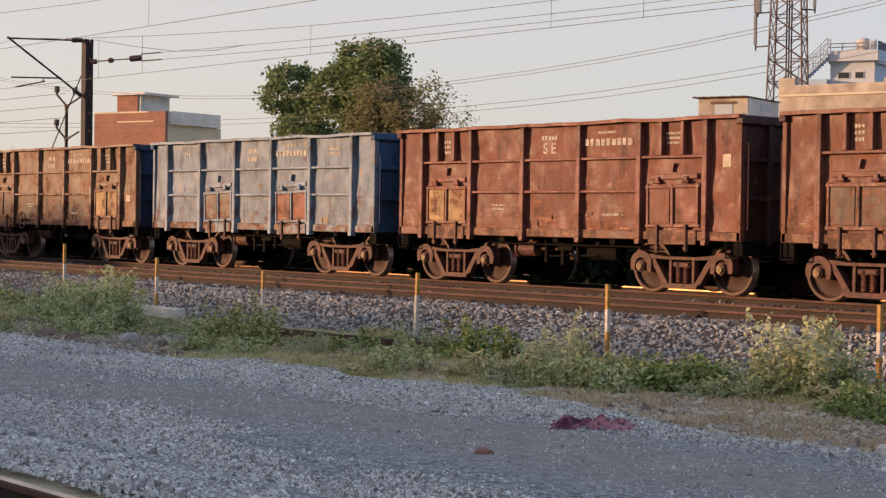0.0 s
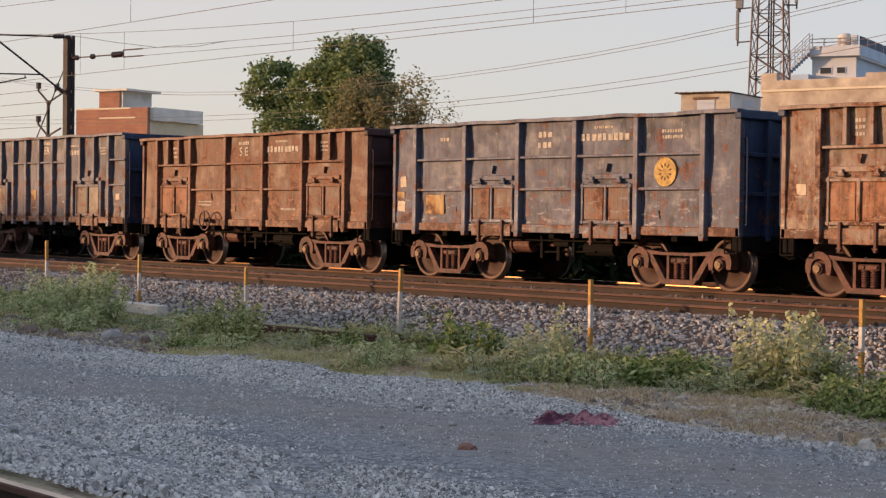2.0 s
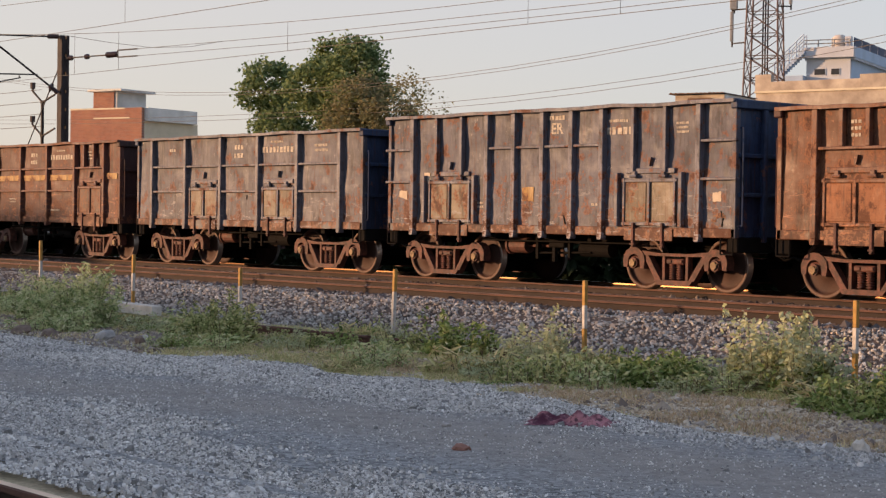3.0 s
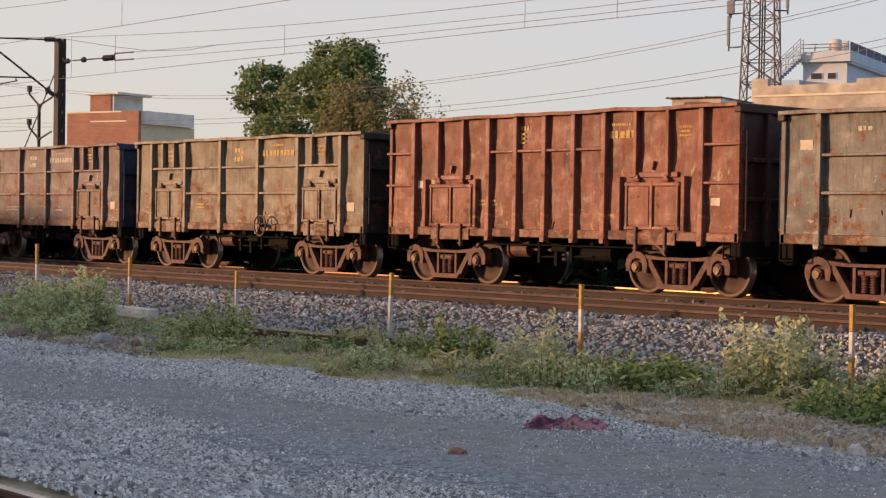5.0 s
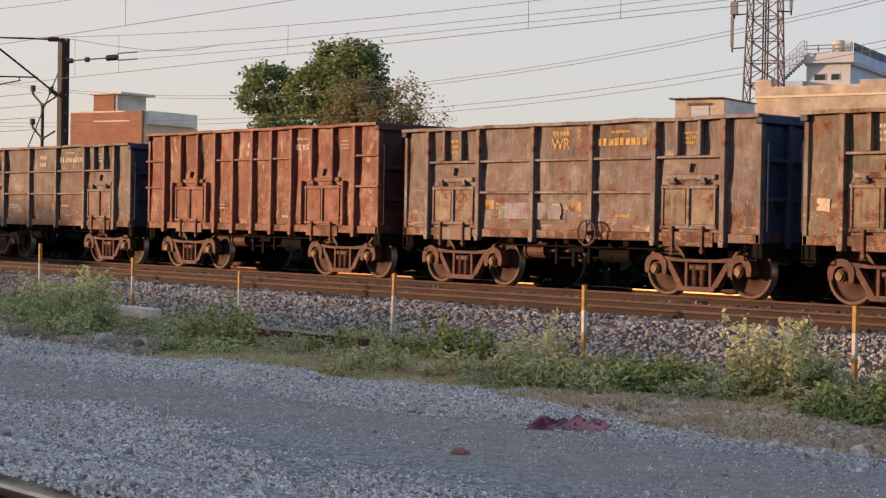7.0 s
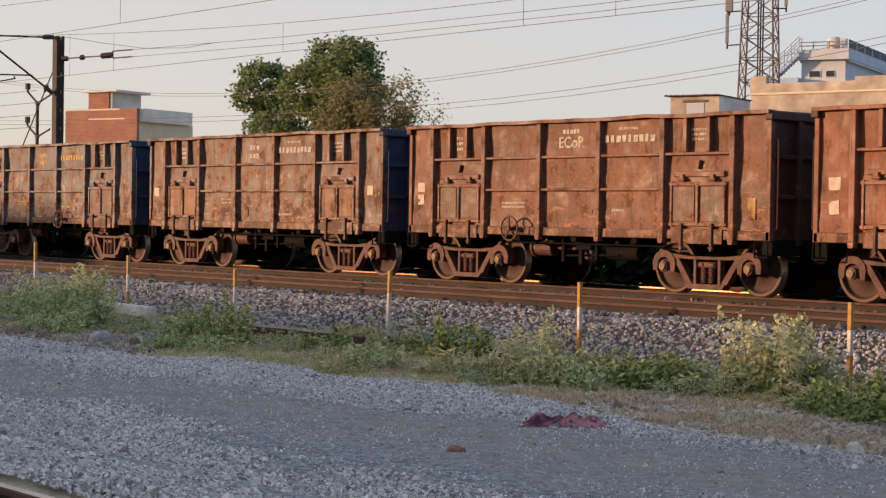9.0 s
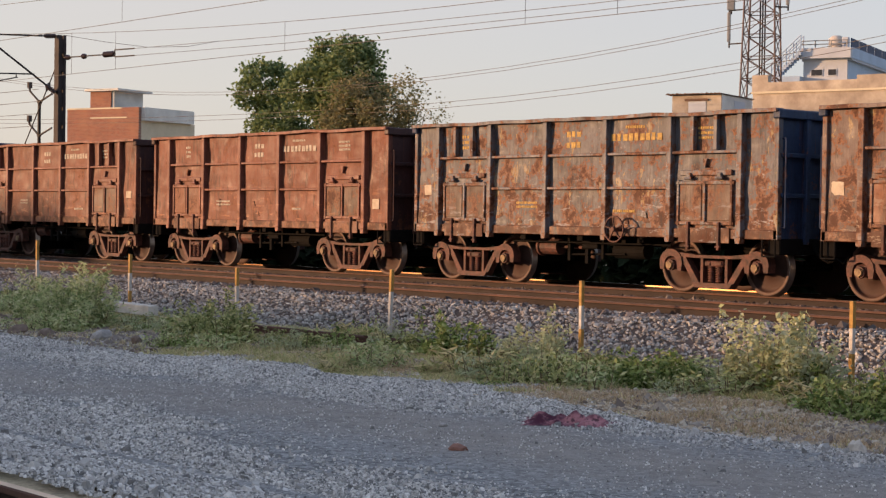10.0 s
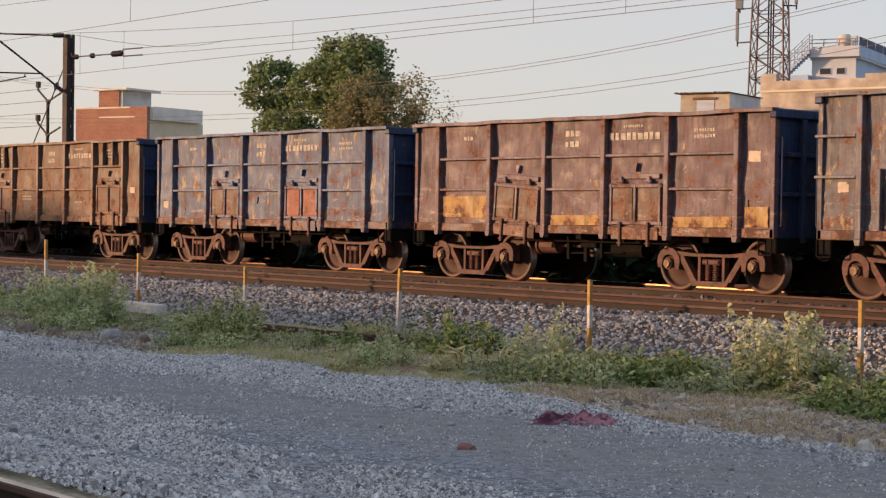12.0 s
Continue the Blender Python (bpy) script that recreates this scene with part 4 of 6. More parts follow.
# kind, body, rust, fading, end with its shade, left door, right door, label
CONSIST = (
    (1, "A", (0.204, 0.064, 0.036), 0.25, 0.15, END_SHADE_RED, DOOR_BROWN, DOOR_BROWN, "rust-red open freight wagon with brown flap doors"),
    (0, "A", RED, 0.22, 0.18, END_SHADE_RED, DOOR_TAN, RED, "rust-red open freight wagon with one tan door plate"),
    (-1, "B", (0.235, 0.31, 0.36), 0.12, 0.4, (0.035, 0.095, 0.20), KHAKI, DOOR_RED, "pale blue open freight wagon with a red flap door"),
    (-2, "A", (0.221, 0.140, 0.093), 0.45, 0.4, END_SHADE_NAVY, DOOR_BROWN, DOOR_TAN, "patchy brown open freight wagon with a tan door plate"),
    (-3, "A", (0.255, 0.191, 0.123), 0.38, 0.4, END_SHADE_NAVY, DOOR_ORANGE, DOOR_ORANGE, "weathered tan open freight wagon with orange doors"),
    (-4, "B", SLATE, 0.2, 0.3, END_SHADE_NAVY, BROWN, BROWN, "slate-blue open freight wagon with a yellow disc"),
    (-5, "A", (0.178, 0.072, 0.038), 0.4, 0.15, END_SHADE_RED, DOOR_ORANGE, DOOR_BROWN, "dark rust-brown open freight wagon with an orange door"),
    (-6, "C", (0.126, 0.126, 0.144), 0.28, 0.3, END_SHADE_NAVY, KHAKI, KHAKI, "tall slate-grey ribbed open freight wagon with rusty hem"),
    (-7, "B", (0.144, 0.140, 0.151), 0.25, 0.35, END_SHADE_NAVY, KHAKI, KHAKI, "faded slate-grey open freight wagon"),
    (-8, "A", (0.128, 0.043, 0.030), 0.3, 0.15, END_SHADE_RED, BROWN, BROWN, "dark maroon open freight wagon with a yellow band"),
    (-9, "B", (0.173, 0.158, 0.137), 0.25, 0.35, END_SHADE_DARK, KHAKI, KHAKI, "grey-khaki open freight wagon"),
    (-10, "C", (0.230, 0.060, 0.032), 0.2, 0.2, END_SHADE_RED, RED, RED, "tall rust-red ribbed open freight wagon"),
    (-11, "A", KHAKI, 0.25, 0.4, END_SHADE_DARK, KHAKI, KHAKI, "khaki-grey weathered open freight wagon"),
    (-12, "A", (0.162, 0.126, 0.108), 0.3, 0.3, END_SHADE_NAVY, BROWN, BROWN, "dull grey-brown open freight wagon"),
    (-13, "A", (0.180, 0.133, 0.097), 0.32, 0.35, END_SHADE_NAVY, KHAKI, DOOR_RED, "khaki-brown open freight wagon with a red door"),
    (-14, "A", (0.158, 0.140, 0.119), 0.28, 0.4, END_SHADE_NAVY, KHAKI, KHAKI, "grey-khaki open freight wagon with scrawled panels"),
    (-15, "C", (0.212, 0.047, 0.029), 0.2, 0.5, END_SHADE_RED, RED, RED, "tall red ribbed open freight wagon with peeling paint"),
    (-16, "A", (0.122, 0.108, 0.090), 0.25, 0.3, END_SHADE_NAVY, BROWN, BROWN, "dark grey-green open freight wagon"),
    (-17, "A", ORANGE, 0.2, 0.15, END_SHADE_RED, ORANGE, ORANGE, "orange-rust open freight wagon"),
    (-18, "A", (0.204, 0.075, 0.041), 0.35, 0.12, END_SHADE_RED, BROWN, BROWN, "rust-brown open freight wagon"),
    (-19, "A", (0.180, 0.140, 0.108), 0.5, 0.4, END_SHADE_NAVY, (0.26, 0.10, 0.05), (0.24, 0.10, 0.05), "badly rusted grey open freight wagon"),
    (-20, "A", (0.150, 0.142, 0.140), 0.48, 0.5, END_SHADE_NAVY, BROWN, BROWN, "blue-grey open freight wagon streaked with rust"),
    (-21, "D", (0.242, 0.072, 0.039), 0.2, 0.15, END_SHADE_RED, ORANGE, BROWN, "brick-red open freight wagon"),
    (-22, "A", (0.230, 0.071, 0.039), 0.22, 0.15, END_SHADE_RED, BROWN, BROWN, "brick-red open freight wagon with half posts"),
    (-23, "C", (0.137, 0.126, 0.133), 0.28, 0.45, END_SHADE_NAVY, BROWN, BROWN, "tall slate ribbed open freight wagon with peeling ochre"),
    (-24, "B", (0.160, 0.120, 0.122), 0.22, 0.3, END_SHADE_NAVY, BROWN, BROWN, "mauve-grey open freight wagon with a yellow panel"),
    (-25, "B", (0.115, 0.155, 0.235), 0.22, 0.5, END_SHADE_NAVY, BROWN, DOOR_RED, "blue open freight wagon with a red door and peeling paint"),
    (-26, "A", (0.170, 0.106, 0.076), 0.35, 0.3, END_SHADE_NAVY, BROWN, BROWN, "dark brown open freight wagon"),
    (-27, "A", (0.178, 0.085, 0.060), 0.35, 0.2, END_SHADE_RED, BROWN, BROWN, "dark brown open freight wagon"),
)
WAGONS = {}
# how far the coats have come off, painted sun glare included
PEEL_GLARE = {-1: 0.30, -2: 0.2, -3: 0.25, -10: 0.25, -13: 0.1, -14: 0.2, -15: 0.5, -16: 0.2, -19: 0.3, -20: 0.45, -23: 0.55, -24: 0.05, -25: 0.6}


def build_train():
    masters = {k: wagon(k) for k in "ABCD"}
    used = set()
    for num, kind, body, rust, fading, end, dl, dr, label in CONSIST:
        m = pose(num * PITCH, 0, 0)
        if kind in used:
            w = copy_thing(masters[kind], m)
        else:
            w = masters[kind]
            w.matrix_world = m
            used.add(kind)
        WAGONS[num] = tagged(w, label, "freight wagon", "wagons of the goods train")
        s = abs(num) * 1.7 + 0.9
        reddish = body[0] > 2.2 * body[2]
        cool = body[2] > 0.92 * body[0]
        if cool:
            body = (body[0], body[1], body[2] * 1.12)
        if not cool and not reddish and num not in (-9, -11, -13):
            body = (body[0] * 1.03, body[1] * 0.90, body[2] * 1.05)
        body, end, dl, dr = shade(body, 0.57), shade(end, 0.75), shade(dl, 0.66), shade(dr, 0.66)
        fade = (0.225, 0.092, 0.046) if reddish else (0.19, 0.18, 0.185) if cool else (0.225, 0.168, 0.125)
        body_m = paint("wagon_paint", body, rust, fade, fading, 0.55, s, peel_glare=PEEL_GLARE.get(num, 0.0))
        roles = {
            "paint": body_m,
            "trim": paint("wagon_post_paint", tuple(1.15 * v + 0.018 for v in body), rust + 0.05, shade(fade, 1.25), fading + 0.1, 0.5, s + 0.4),
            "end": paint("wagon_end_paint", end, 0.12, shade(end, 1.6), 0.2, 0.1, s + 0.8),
            "door_l": paint("wagon_door_paint", dl, 0.35, shade(fade, 0.9), 0.3, 0.35, s + 1.2),
            "door_r": paint("wagon_door_paint", dr, 0.35, shade(fade, 0.9), 0.3, 0.35, s + 1.6),
            "sill": paint("wagon_sill_paint", shade(body, 0.8), rust + 0.35, fade, 0.2, 0.3, s + 2.0),
            "dark": M_STEEL_DARK, "rusty": M_BOGIE,
        }
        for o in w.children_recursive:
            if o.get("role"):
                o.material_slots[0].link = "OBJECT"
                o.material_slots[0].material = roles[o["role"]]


build_train()

# worn lettering, paper slips and painted patches: wagon number from the front
LETTERS = {0: ("S E", -0.1, 2.78), -18: ("ECoR", 0.0, 2.83), -10: ("SE", -0.75, 2.98), -14: ("WR", -0.1, 2.86), -13: ("SER", -0.1, 2.95), -5: ("S E", -0.1, 2.84), -6: ("ER", 0.35, 3.08), -3: ("ECR", -0.2, 2.86), -23: ("SE", 0.05, 3.05)}
SLIPS = {0: ((4.52, 2.47),), -3: ((-4.5, 1.85),), -4: ((-4.58, 2.06), (-4.63, 1.53)), -6: ((-4.43, 1.77), (-3.61, 2.17), (4.45, 1.75)), -9: ((-4.4, 2.7),), -10: ((-3.86, 2.09), (4.34, 1.75)), -11: ((4.4, 1.6),),
         -13: ((4.4, 1.91), (-4.5, 1.7)), -17: ((-4.5, 2.0), (-4.5, 1.6)), -18: ((-4.53, 1.98), (-4.53, 1.72)), -19: ((4.42, 1.92), (-4.6, 1.9)), -20: ((-4.5, 1.9),), -21: ((4.44, 1.59),), -22: ((4.5, 1.8),), -23: ((-4.4, 1.9),), -24: ((4.41, 2.45),), -25: ((-4.5, 1.5),), -2: ((4.45, 1.8),), -12: ((4.5, 1.6),), -26: ((4.5, 1.9),)}
OCHRE = {-4: ((-3.47, 1.57, 0.62, 0.42), (-4.67, 1.77, 0.3, 0.14)), -6: ((-0.46, 1.8, 0.34, 0.3),), -14: ((-2.2, 1.66, 0.34, 0.24), (0.3, 1.64, 0.36, 0.2)), -24: ((-3.27, 1.52, 1.42, 0.46), (0.0, 1.28, 1.4, 0.2), (3.25, 1.28, 1.45, 0.2), (4.5, 1.38, 0.55, 0.36)), -8: ((-1.65, 2.3, 1.45, 0.16), (0.0, 2.3, 1.45, 0.16), (1.62, 2.3, 1.45, 0.16), (4.45, 2.32, 0.6, 0.16)), -18: ((4.47, 1.57, 0.18, 0.4),)}
WHEELS = {-2: -1.6, -3: 1.1, -5: -1.53, -11: 1.13, -18: -1.51, -20: 1.2, -14: 0.85}


def disc(w, x, z):
    bm = B()
    rod(bm, (x, -SIDE - 0.045, z), (x, -SIDE - 0.008, z), 0.27, 28)
    part("painted_disc", bm, M_YELLOW_INK, w, "yellow painted disc")
    bm = B()
    for a in range(10):
        q = a * 0.628
        box(bm, -0.012, 0.012, -0.006, 0.006, 0.10, 0.16, 0, Matrix.Translation((x, -SIDE - 0.046, z)) @ pose(0, 0, 0, 0, math.degrees(q), 0))
    part("disc_mark", bm, M_BOGIE, w)


def flakes(num, count, zs, size, mat, name, upright=1.0, xs=(-4.6, 4.6)):
    """Ragged patches of peeling paint or torn plate, strewn over a side."""
    rng = random.Random(1000 + num * 13 + count)
    for _ in range(count):
        x, z = rng.uniform(*xs), rng.uniform(*zs)
        near = min(abs(x - p) for p in (POSTS_C if dict((c[0], c[1]) for c in CONSIST)[num] == "C" else POSTS_A))
        if near < 0.2:
            continue
        s = size * rng.uniform(0.5, 1.4)
        patch(WAGONS[num], x, z, min(s / upright, 2 * (near - 0.08)), s * upright, mat, name, rng.uniform(-18, 18), 0.32, 5)


def weather():
    """Torn plate low on the sides and short gouges."""
    rusty = paint("bare_rust_plate", (0.10, 0.042, 0.022), 0.5, (0.15, 0.08, 0.045), 0.3, 0.3, 8.3)
    for num, n in ((-19, 12), (-20, 10), (-2, 8), (-3, 8), (-6, 10), (-9, 5), (-12, 5), (0, 4)):
        flakes(num, n, (1.2, 1.6), 0.17, rusty, "rusted_patch", 0.6)
    for num, *_ in CONSIST:
        flakes(num, 3, (1.25, 1.8), 0.07, M_STEEL_DARK, "gouge", 2.2)


def mark_wagons():
    rng = random.Random(77)
    for num, kind, *_ in CONSIST:
        w = WAGONS[num]
        tall = 0.12 if kind == "C" else 0.0
        num_x = 2.05 if kind == "C" else 1.55
        ink = M_YELLOW_INK if num in (-10, -11, -14, -20, -23) else M_WHITE_INK
        unreadable(w, num_x, 2.88 + tall, 1, 0.7 if kind == "C" else 1.3, 0.16, ink)
        unreadable(w, num_x - 0.05, 3.07 + tall, 1, 0.5, 0.06, ink)
        if num in LETTERS:
            text, x, z = LETTERS[num]
            letters(text, 0.30, ink, w, pose(x, -SIDE - 0.022, z, 90, 0, 0))
            unreadable(w, x, z + 0.22, 1, 0.5, 0.10, ink)
        else:
            unreadable(w, -0.1, 2.97 + tall, 2, 0.42, 0.13, ink)
        if kind in "AD":
            unreadable(w, 3.25, 3.0, 3, 0.42, 0.055, ink)
            unreadable(w, -3.3, 3.0, 3, 0.22, 0.07, ink)
        elif kind == "B":
            unreadable(w, 3.25, 2.95, 2, 0.5, 0.07, ink)
            unreadable(w, -3.2, 2.95, 1, 0.3, 0.09, ink)
        else:
            unreadable(w, 3.6, 3.1, 3, 0.3, 0.05, ink)
        unreadable(w, rng.uniform(-2.0, -1.3), rng.uniform(1.5, 1.75), 2, rng.uniform(0.4, 0.7), 0.05, ink)
        unreadable(w, rng.uniform(1.2, 2.0), rng.uniform(1.35, 1.6), 1, rng.uniform(0.3, 0.6), 0.06, ink)
        for x, z in SLIPS.get(num, ()):
            patch(w, x, z, rng.uniform(0.2, 0.28), rng.uniform(0.16, 0.24), M_PAPER, turn=rng.uniform(-4, 4))
        for x, z, sx, sz in OCHRE.get(num, ()):
            patch(w, x, z, sx, sz, M_OCHRE, "ochre_patch", rng.uniform(-1, 1))
        if num in WHEELS:
            handwheel(w, WHEELS[num], 1.14)
    disc(WAGONS[-4], 3.12, 2.19)
    patch(WAGONS[-14], -0.95, 1.55, 1.9, 0.34, M_LAVENDER, "lavender_patch")


M_OCHRE = paint("ochre_patch_paint", (0.30, 0.165, 0.035), 0.3, (0.30, 0.20, 0.09), 0.3, 0.3, 3.3)
M_LAVENDER = paint("lavender_patch_paint", (0.17, 0.165, 0.20), 0.2, (0.26, 0.22, 0.18), 0.4, 0.4, 4.3)
mark_wagons()
weather()


def slack_doors():
    """A few doors hang askew on worn hinges."""
    for num, role, x, z, turn in ((-24, "door_l", -1.64, 2.0, 4.0), (-1, "door_l", -1.64, 2.0, -2.5), (-1, "door_r", 1.62, 2.0, -2.0), (-23, "door_r", 2.84, 2.1, 2.0), (-2, "door_l", -3.27, 2.05, 2.0), (0, "door_r", 3.26, 2.05, -0.8)):
        for c in WAGONS[num].children:
            if c.name.startswith("door") and c.get("role") == role:
                c.matrix_local = Matrix.Translation((x, 0, z)) @ pose(0, 0, 0, 0, turn, 0) @ Matrix.Translation((-x, 0, -z))


slack_doors()


def travel(t):
    """Metres the train has gone; about 21.5 m/s."""
    rows = TRAVEL
    for (a, u), (b, v) in zip(rows, rows[1:]):
        if t <= b:
            return u + (v - u) * (t - a) / (b - a)
    return rows[-1][1]


TRAVEL = ((0, 0.0), (1.5, 32.47), (2.5, 53.96), (5.5, 118.49), (6.5, 140.14), (9.5, 204.91), (10.5, 226.41), (12, 258.27))


def motions():
    for num, w in WAGONS.items():
        walk(w, [(t, pose(num * PITCH + s, 0, 0)) for t, s in TRAVEL])
        for c in w.children:
            if c.name.startswith("wheelset"):
                p = c.location.copy()
                walk(c, [(i / 30, pose(p.x, 0, 0.5, 0, math.degrees(travel(i / 30) / 0.5) % 360, 0)) for i in range(361)])


ballast_stones()
road_stones()


# ---- fence posts, weeds and litter beside the track ----
def fence_post(x, top, y=-8.5, lean=0.0, low_white=False):
    p = tagged(thing("marker_post", pose(x, y, -0.66, 0, lean, 0)), "slim concrete marker post banded yellow and white", "post", "marker posts along the ballast")
    h = top + 0.66
    for z0, z1, mat, name in ((0.0, 0.16, M_POST_FOOT, "foot"), (0.161, 0.42 * h, M_POST_YELLOW, "lower_band"), (0.42 * h + 0.001, 0.70 * h, M_POST_WHITE, "white_band"), (0.70 * h + 0.001, h, M_POST_YELLOW, "upper_band")):
        if low_white and name == "lower_band":
            mat = M_POST_WHITE
        bm = B()
        box(bm, -0.029, 0.029, -0.029, 0.029, z0, z1, 0.006)
        part(name, bm, mat, p)
    return p


for x, top, lean, lw in ((-11.0, 0.8, 0, False), (-7.17, 0.72, -0.5, False), (-3.48, 0.53, 0.8, False), (0.13, 0.39, 0.3, True), (4.35, 0.50, 2.2, True), (8.51, 0.48, -0.3, False), (12.94, 0.41, 0.2, False)):
    fence_post(x, top, -8.5, lean, lw)


def leaf_cloud(rng, spots, size, verts, faces, droop=0.5, long=1.6):
    """Adds bent leaves at the spots."""
    for p in spots:
        s = size * rng.uniform(0.6, 1.3)
        m = Euler((rng.uniform(-1.2, 1.2), rng.uniform(-1.2, 1.2), rng.uniform(0, 6.3))).to_matrix()
        k = len(verts)
        for q in ((0, -0.5 * long, 0), (0.42, -0.05, 0.08), (0, 0.5 * long, -0.18 * droop), (-0.42, -0.05, 0.08)):
            v = m @ Vector(q) * s
            verts.append((p[0] + v.x, p[1] + v.y, p[2] + v.z))
        faces += [(k, k + 1, k + 2), (k, k + 2, k + 3)]


M_WEED = leafy("weed_green", ((0.086, 0.110, 0.034), (0.272, 0.298, 0.114), (0.445, 0.442, 0.188), (0.593, 0.530, 0.269)), 0.35)
M_WEED_BRIGHT = leafy("fresh_weed_green", ((0.154, 0.201, 0.077), (0.367, 0.423, 0.186), (0.534, 0.550, 0.283), (0.639, 0.592, 0.374)), 0.35)
M_WEED_DARK = leafy("deep_green_leaf", ((0.062, 0.094, 0.026), (0.173, 0.232, 0.067), (0.310, 0.365, 0.127), (0.420, 0.431, 0.188)), 0.3)
M_SHRUB = leafy("pale_olive_leaf", ((0.28, 0.31, 0.16), (0.47, 0.48, 0.29), (0.36, 0.39, 0.20), (0.55, 0.53, 0.35)), 0.35)
M_STRAW = leafy("dry_straw", ((0.62, 0.46, 0.29), (0.48, 0.34, 0.21), (0.34, 0.25, 0.14)))
M_GRASS = leafy("short_grass", ((0.300, 0.312, 0.120), (0.492, 0.468, 0.216), (0.672, 0.528, 0.300), (0.180, 0.186, 0.072)), 0.35)
M_TWIG = plain("dry_twig", (0.16, 0.11, 0.07), 0.3, 8, 0.9)


def weed(name, x, y, w, d, h, count, size, mat, label, seed, stems=14, long=1.7, z=-0.62):
    """A loose weed clump: side shoots of uneven height that fan outward, each hung with leaves, and a ragged low skirt."""
    rng = random.Random(seed)
    t = tagged(thing(name, pose(x, y, z)), label, "plant", "weeds along the track")
    bm = B()
    verts, faces, spots, low = [], [], [], []
    tips = []
    for i in range(int(stems * 1.6)):
        a, r = rng.uniform(0, 6.3), math.sqrt(rng.random())
        bx, by = math.cos(a) * r * w * 0.46, math.sin(a) * r * d * 0.46
        hh = h * (rng.uniform(0.22, 0.75) if rng.random() < 0.7 else rng.uniform(0.7, 1.08)) * (1 - 0.4 * r * r) * (1 + 0.5 * noise.noise((bx * 2.3 + seed, by * 2.3, 1.1)))
        hh = min(hh, h * (0.9 + 0.1 * rng.random()))
        lean = hh * rng.uniform(0.05, 0.5)
        tip = (bx + math.cos(a) * lean + rng.gauss(0, 0.05), by + math.sin(a) * lean, hh)
        tips.append(((bx, by, 0.0), tip))
        rod(bm, (bx, by, -0.02), tip, 0.006, 4, 0.002)
    tagged(part("stem_growth", bm, M_TWIG, t), kind="stuff")
    for k in range(count):
        (a, b) = tips[k % len(tips)]
        f = rng.uniform(0.1, 1.03) ** 0.8
        s = 0.035 + 0.07 * (1.05 - min(1.0, f)) * min(1.0, h)
        spots.append((a[0] + (b[0] - a[0]) * f + rng.gauss(0, s), a[1] + (b[1] - a[1]) * f + rng.gauss(0, s), max(0.01, b[2] * f + rng.gauss(0, 0.03))))
    for _ in range(count // 4):
        a, r = rng.uniform(0, 6.3), math.sqrt(rng.random()) * rng.uniform(0.6, 1.1)
        low.append((math.cos(a) * r * w * 0.55, math.sin(a) * r * d * 0.55, rng.uniform(0.01, 0.10)))
    leaf_cloud(rng, spots, size, verts, faces, long=long)
    leaf_cloud(rng, low, size * 0.9, verts, faces, long=long * 1.2)
    me = bpy.data.meshes.new("foliage")
    me.from_pydata(verts, [], faces)
    me.materials.append(mat)
    o = new("foliage", me)
    o.parent = t
    return t


weed("weed_clump", -1.0, -11.1, 2.0, 1.0, 1.2, 5200, 0.042, M_WEED_BRIGHT, "tall feathery bright green weeds beside the beam", 1, 40, 2.4)
weed("weed_clump", -2.5, -10.6, 1.9, 1.0, 1.15, 3600, 0.042, M_WEED_BRIGHT, "tall feathery bright green weeds beside the beam", 2, 30, 2.4)
weed("weed_clump", 0.3, -11.9, 0.9, 0.7, 0.4, 1100, 0.04, M_WEED_BRIGHT, "feathery green weeds at the road edge", 3, 26, 2.4)
weed("weed_clump", 2.9, -10.9, 1.3, 0.9, 0.8, 2600, 0.045, M_WEED, "leafy green weeds at the road edge", 4, 24)
weed("weed_clump", 3.75, -11.2, 1.0, 0.7, 0.65, 1700, 0.042, M_WEED, "leafy green weeds at the road edge", 5, 20)
weed("weed_clump", 7.2, -9.7, 1.3, 0.8, 0.62, 1600, 0.05, M_WEED_DARK, "dark green leafy weeds below the ballast", 6, 26)
weed("weed_clump", 6.3, -9.9, 0.7, 0.6, 0.45, 600, 0.042, M_WEED, "small green weeds below the ballast", 7, 14)
weed("weed_clump", 8.75, -9.5, 0.45, 0.4, 0.9, 800, 0.045, M_SHRUB, "thin pale weed with flowering tops", 8, 9)
weed("weed_clump", 9.2, -10.2, 0.6, 0.6, 0.6, 1200, 0.035, M_SHRUB, "tufted yellow-green grassy weed below the ballast", 9, 22, 3.2)
weed("weed_clump", 11.5, -10.4, 1.3, 0.8, 0.48, 1500, 0.055, M_WEED_DARK, "low dark green weeds at the road edge", 10, 26)
weed("weed_clump", 10.6, -10.5, 1.0, 0.8, 0.32, 900, 0.045, M_WEED, "low green weeds at the road edge", 11, 20)
weed("shrub", 12.55, -9.75, 1.0, 0.8, 1.16, 3400, 0.058, M_SHRUB, "pale olive shrub with broad dusty leaves", 12, 30, 1.3)
weed("shrub", 13.2, -9.9, 0.9, 0.7, 1.0, 1900, 0.055, M_SHRUB, "pale olive shrub with dry lower twigs", 13, 18, 1.3)
weed("weed_clump", 13.3, -10.1, 0.6, 0.5, 0.62, 500, 0.05, M_WEED_DARK, "green weed growing in the shrub", 14, 14)
weed("weed_clump", 14.9, -11.0, 1.3, 0.8, 0.50, 1600, 0.045, M_WEED_DARK, "dark green weeds round a marker post", 15, 26)
weed("weed_clump", 14.0, -9.7, 1.2, 0.8, 0.42, 900, 0.045, M_WEED, "green weeds below the ballast", 16, 22)
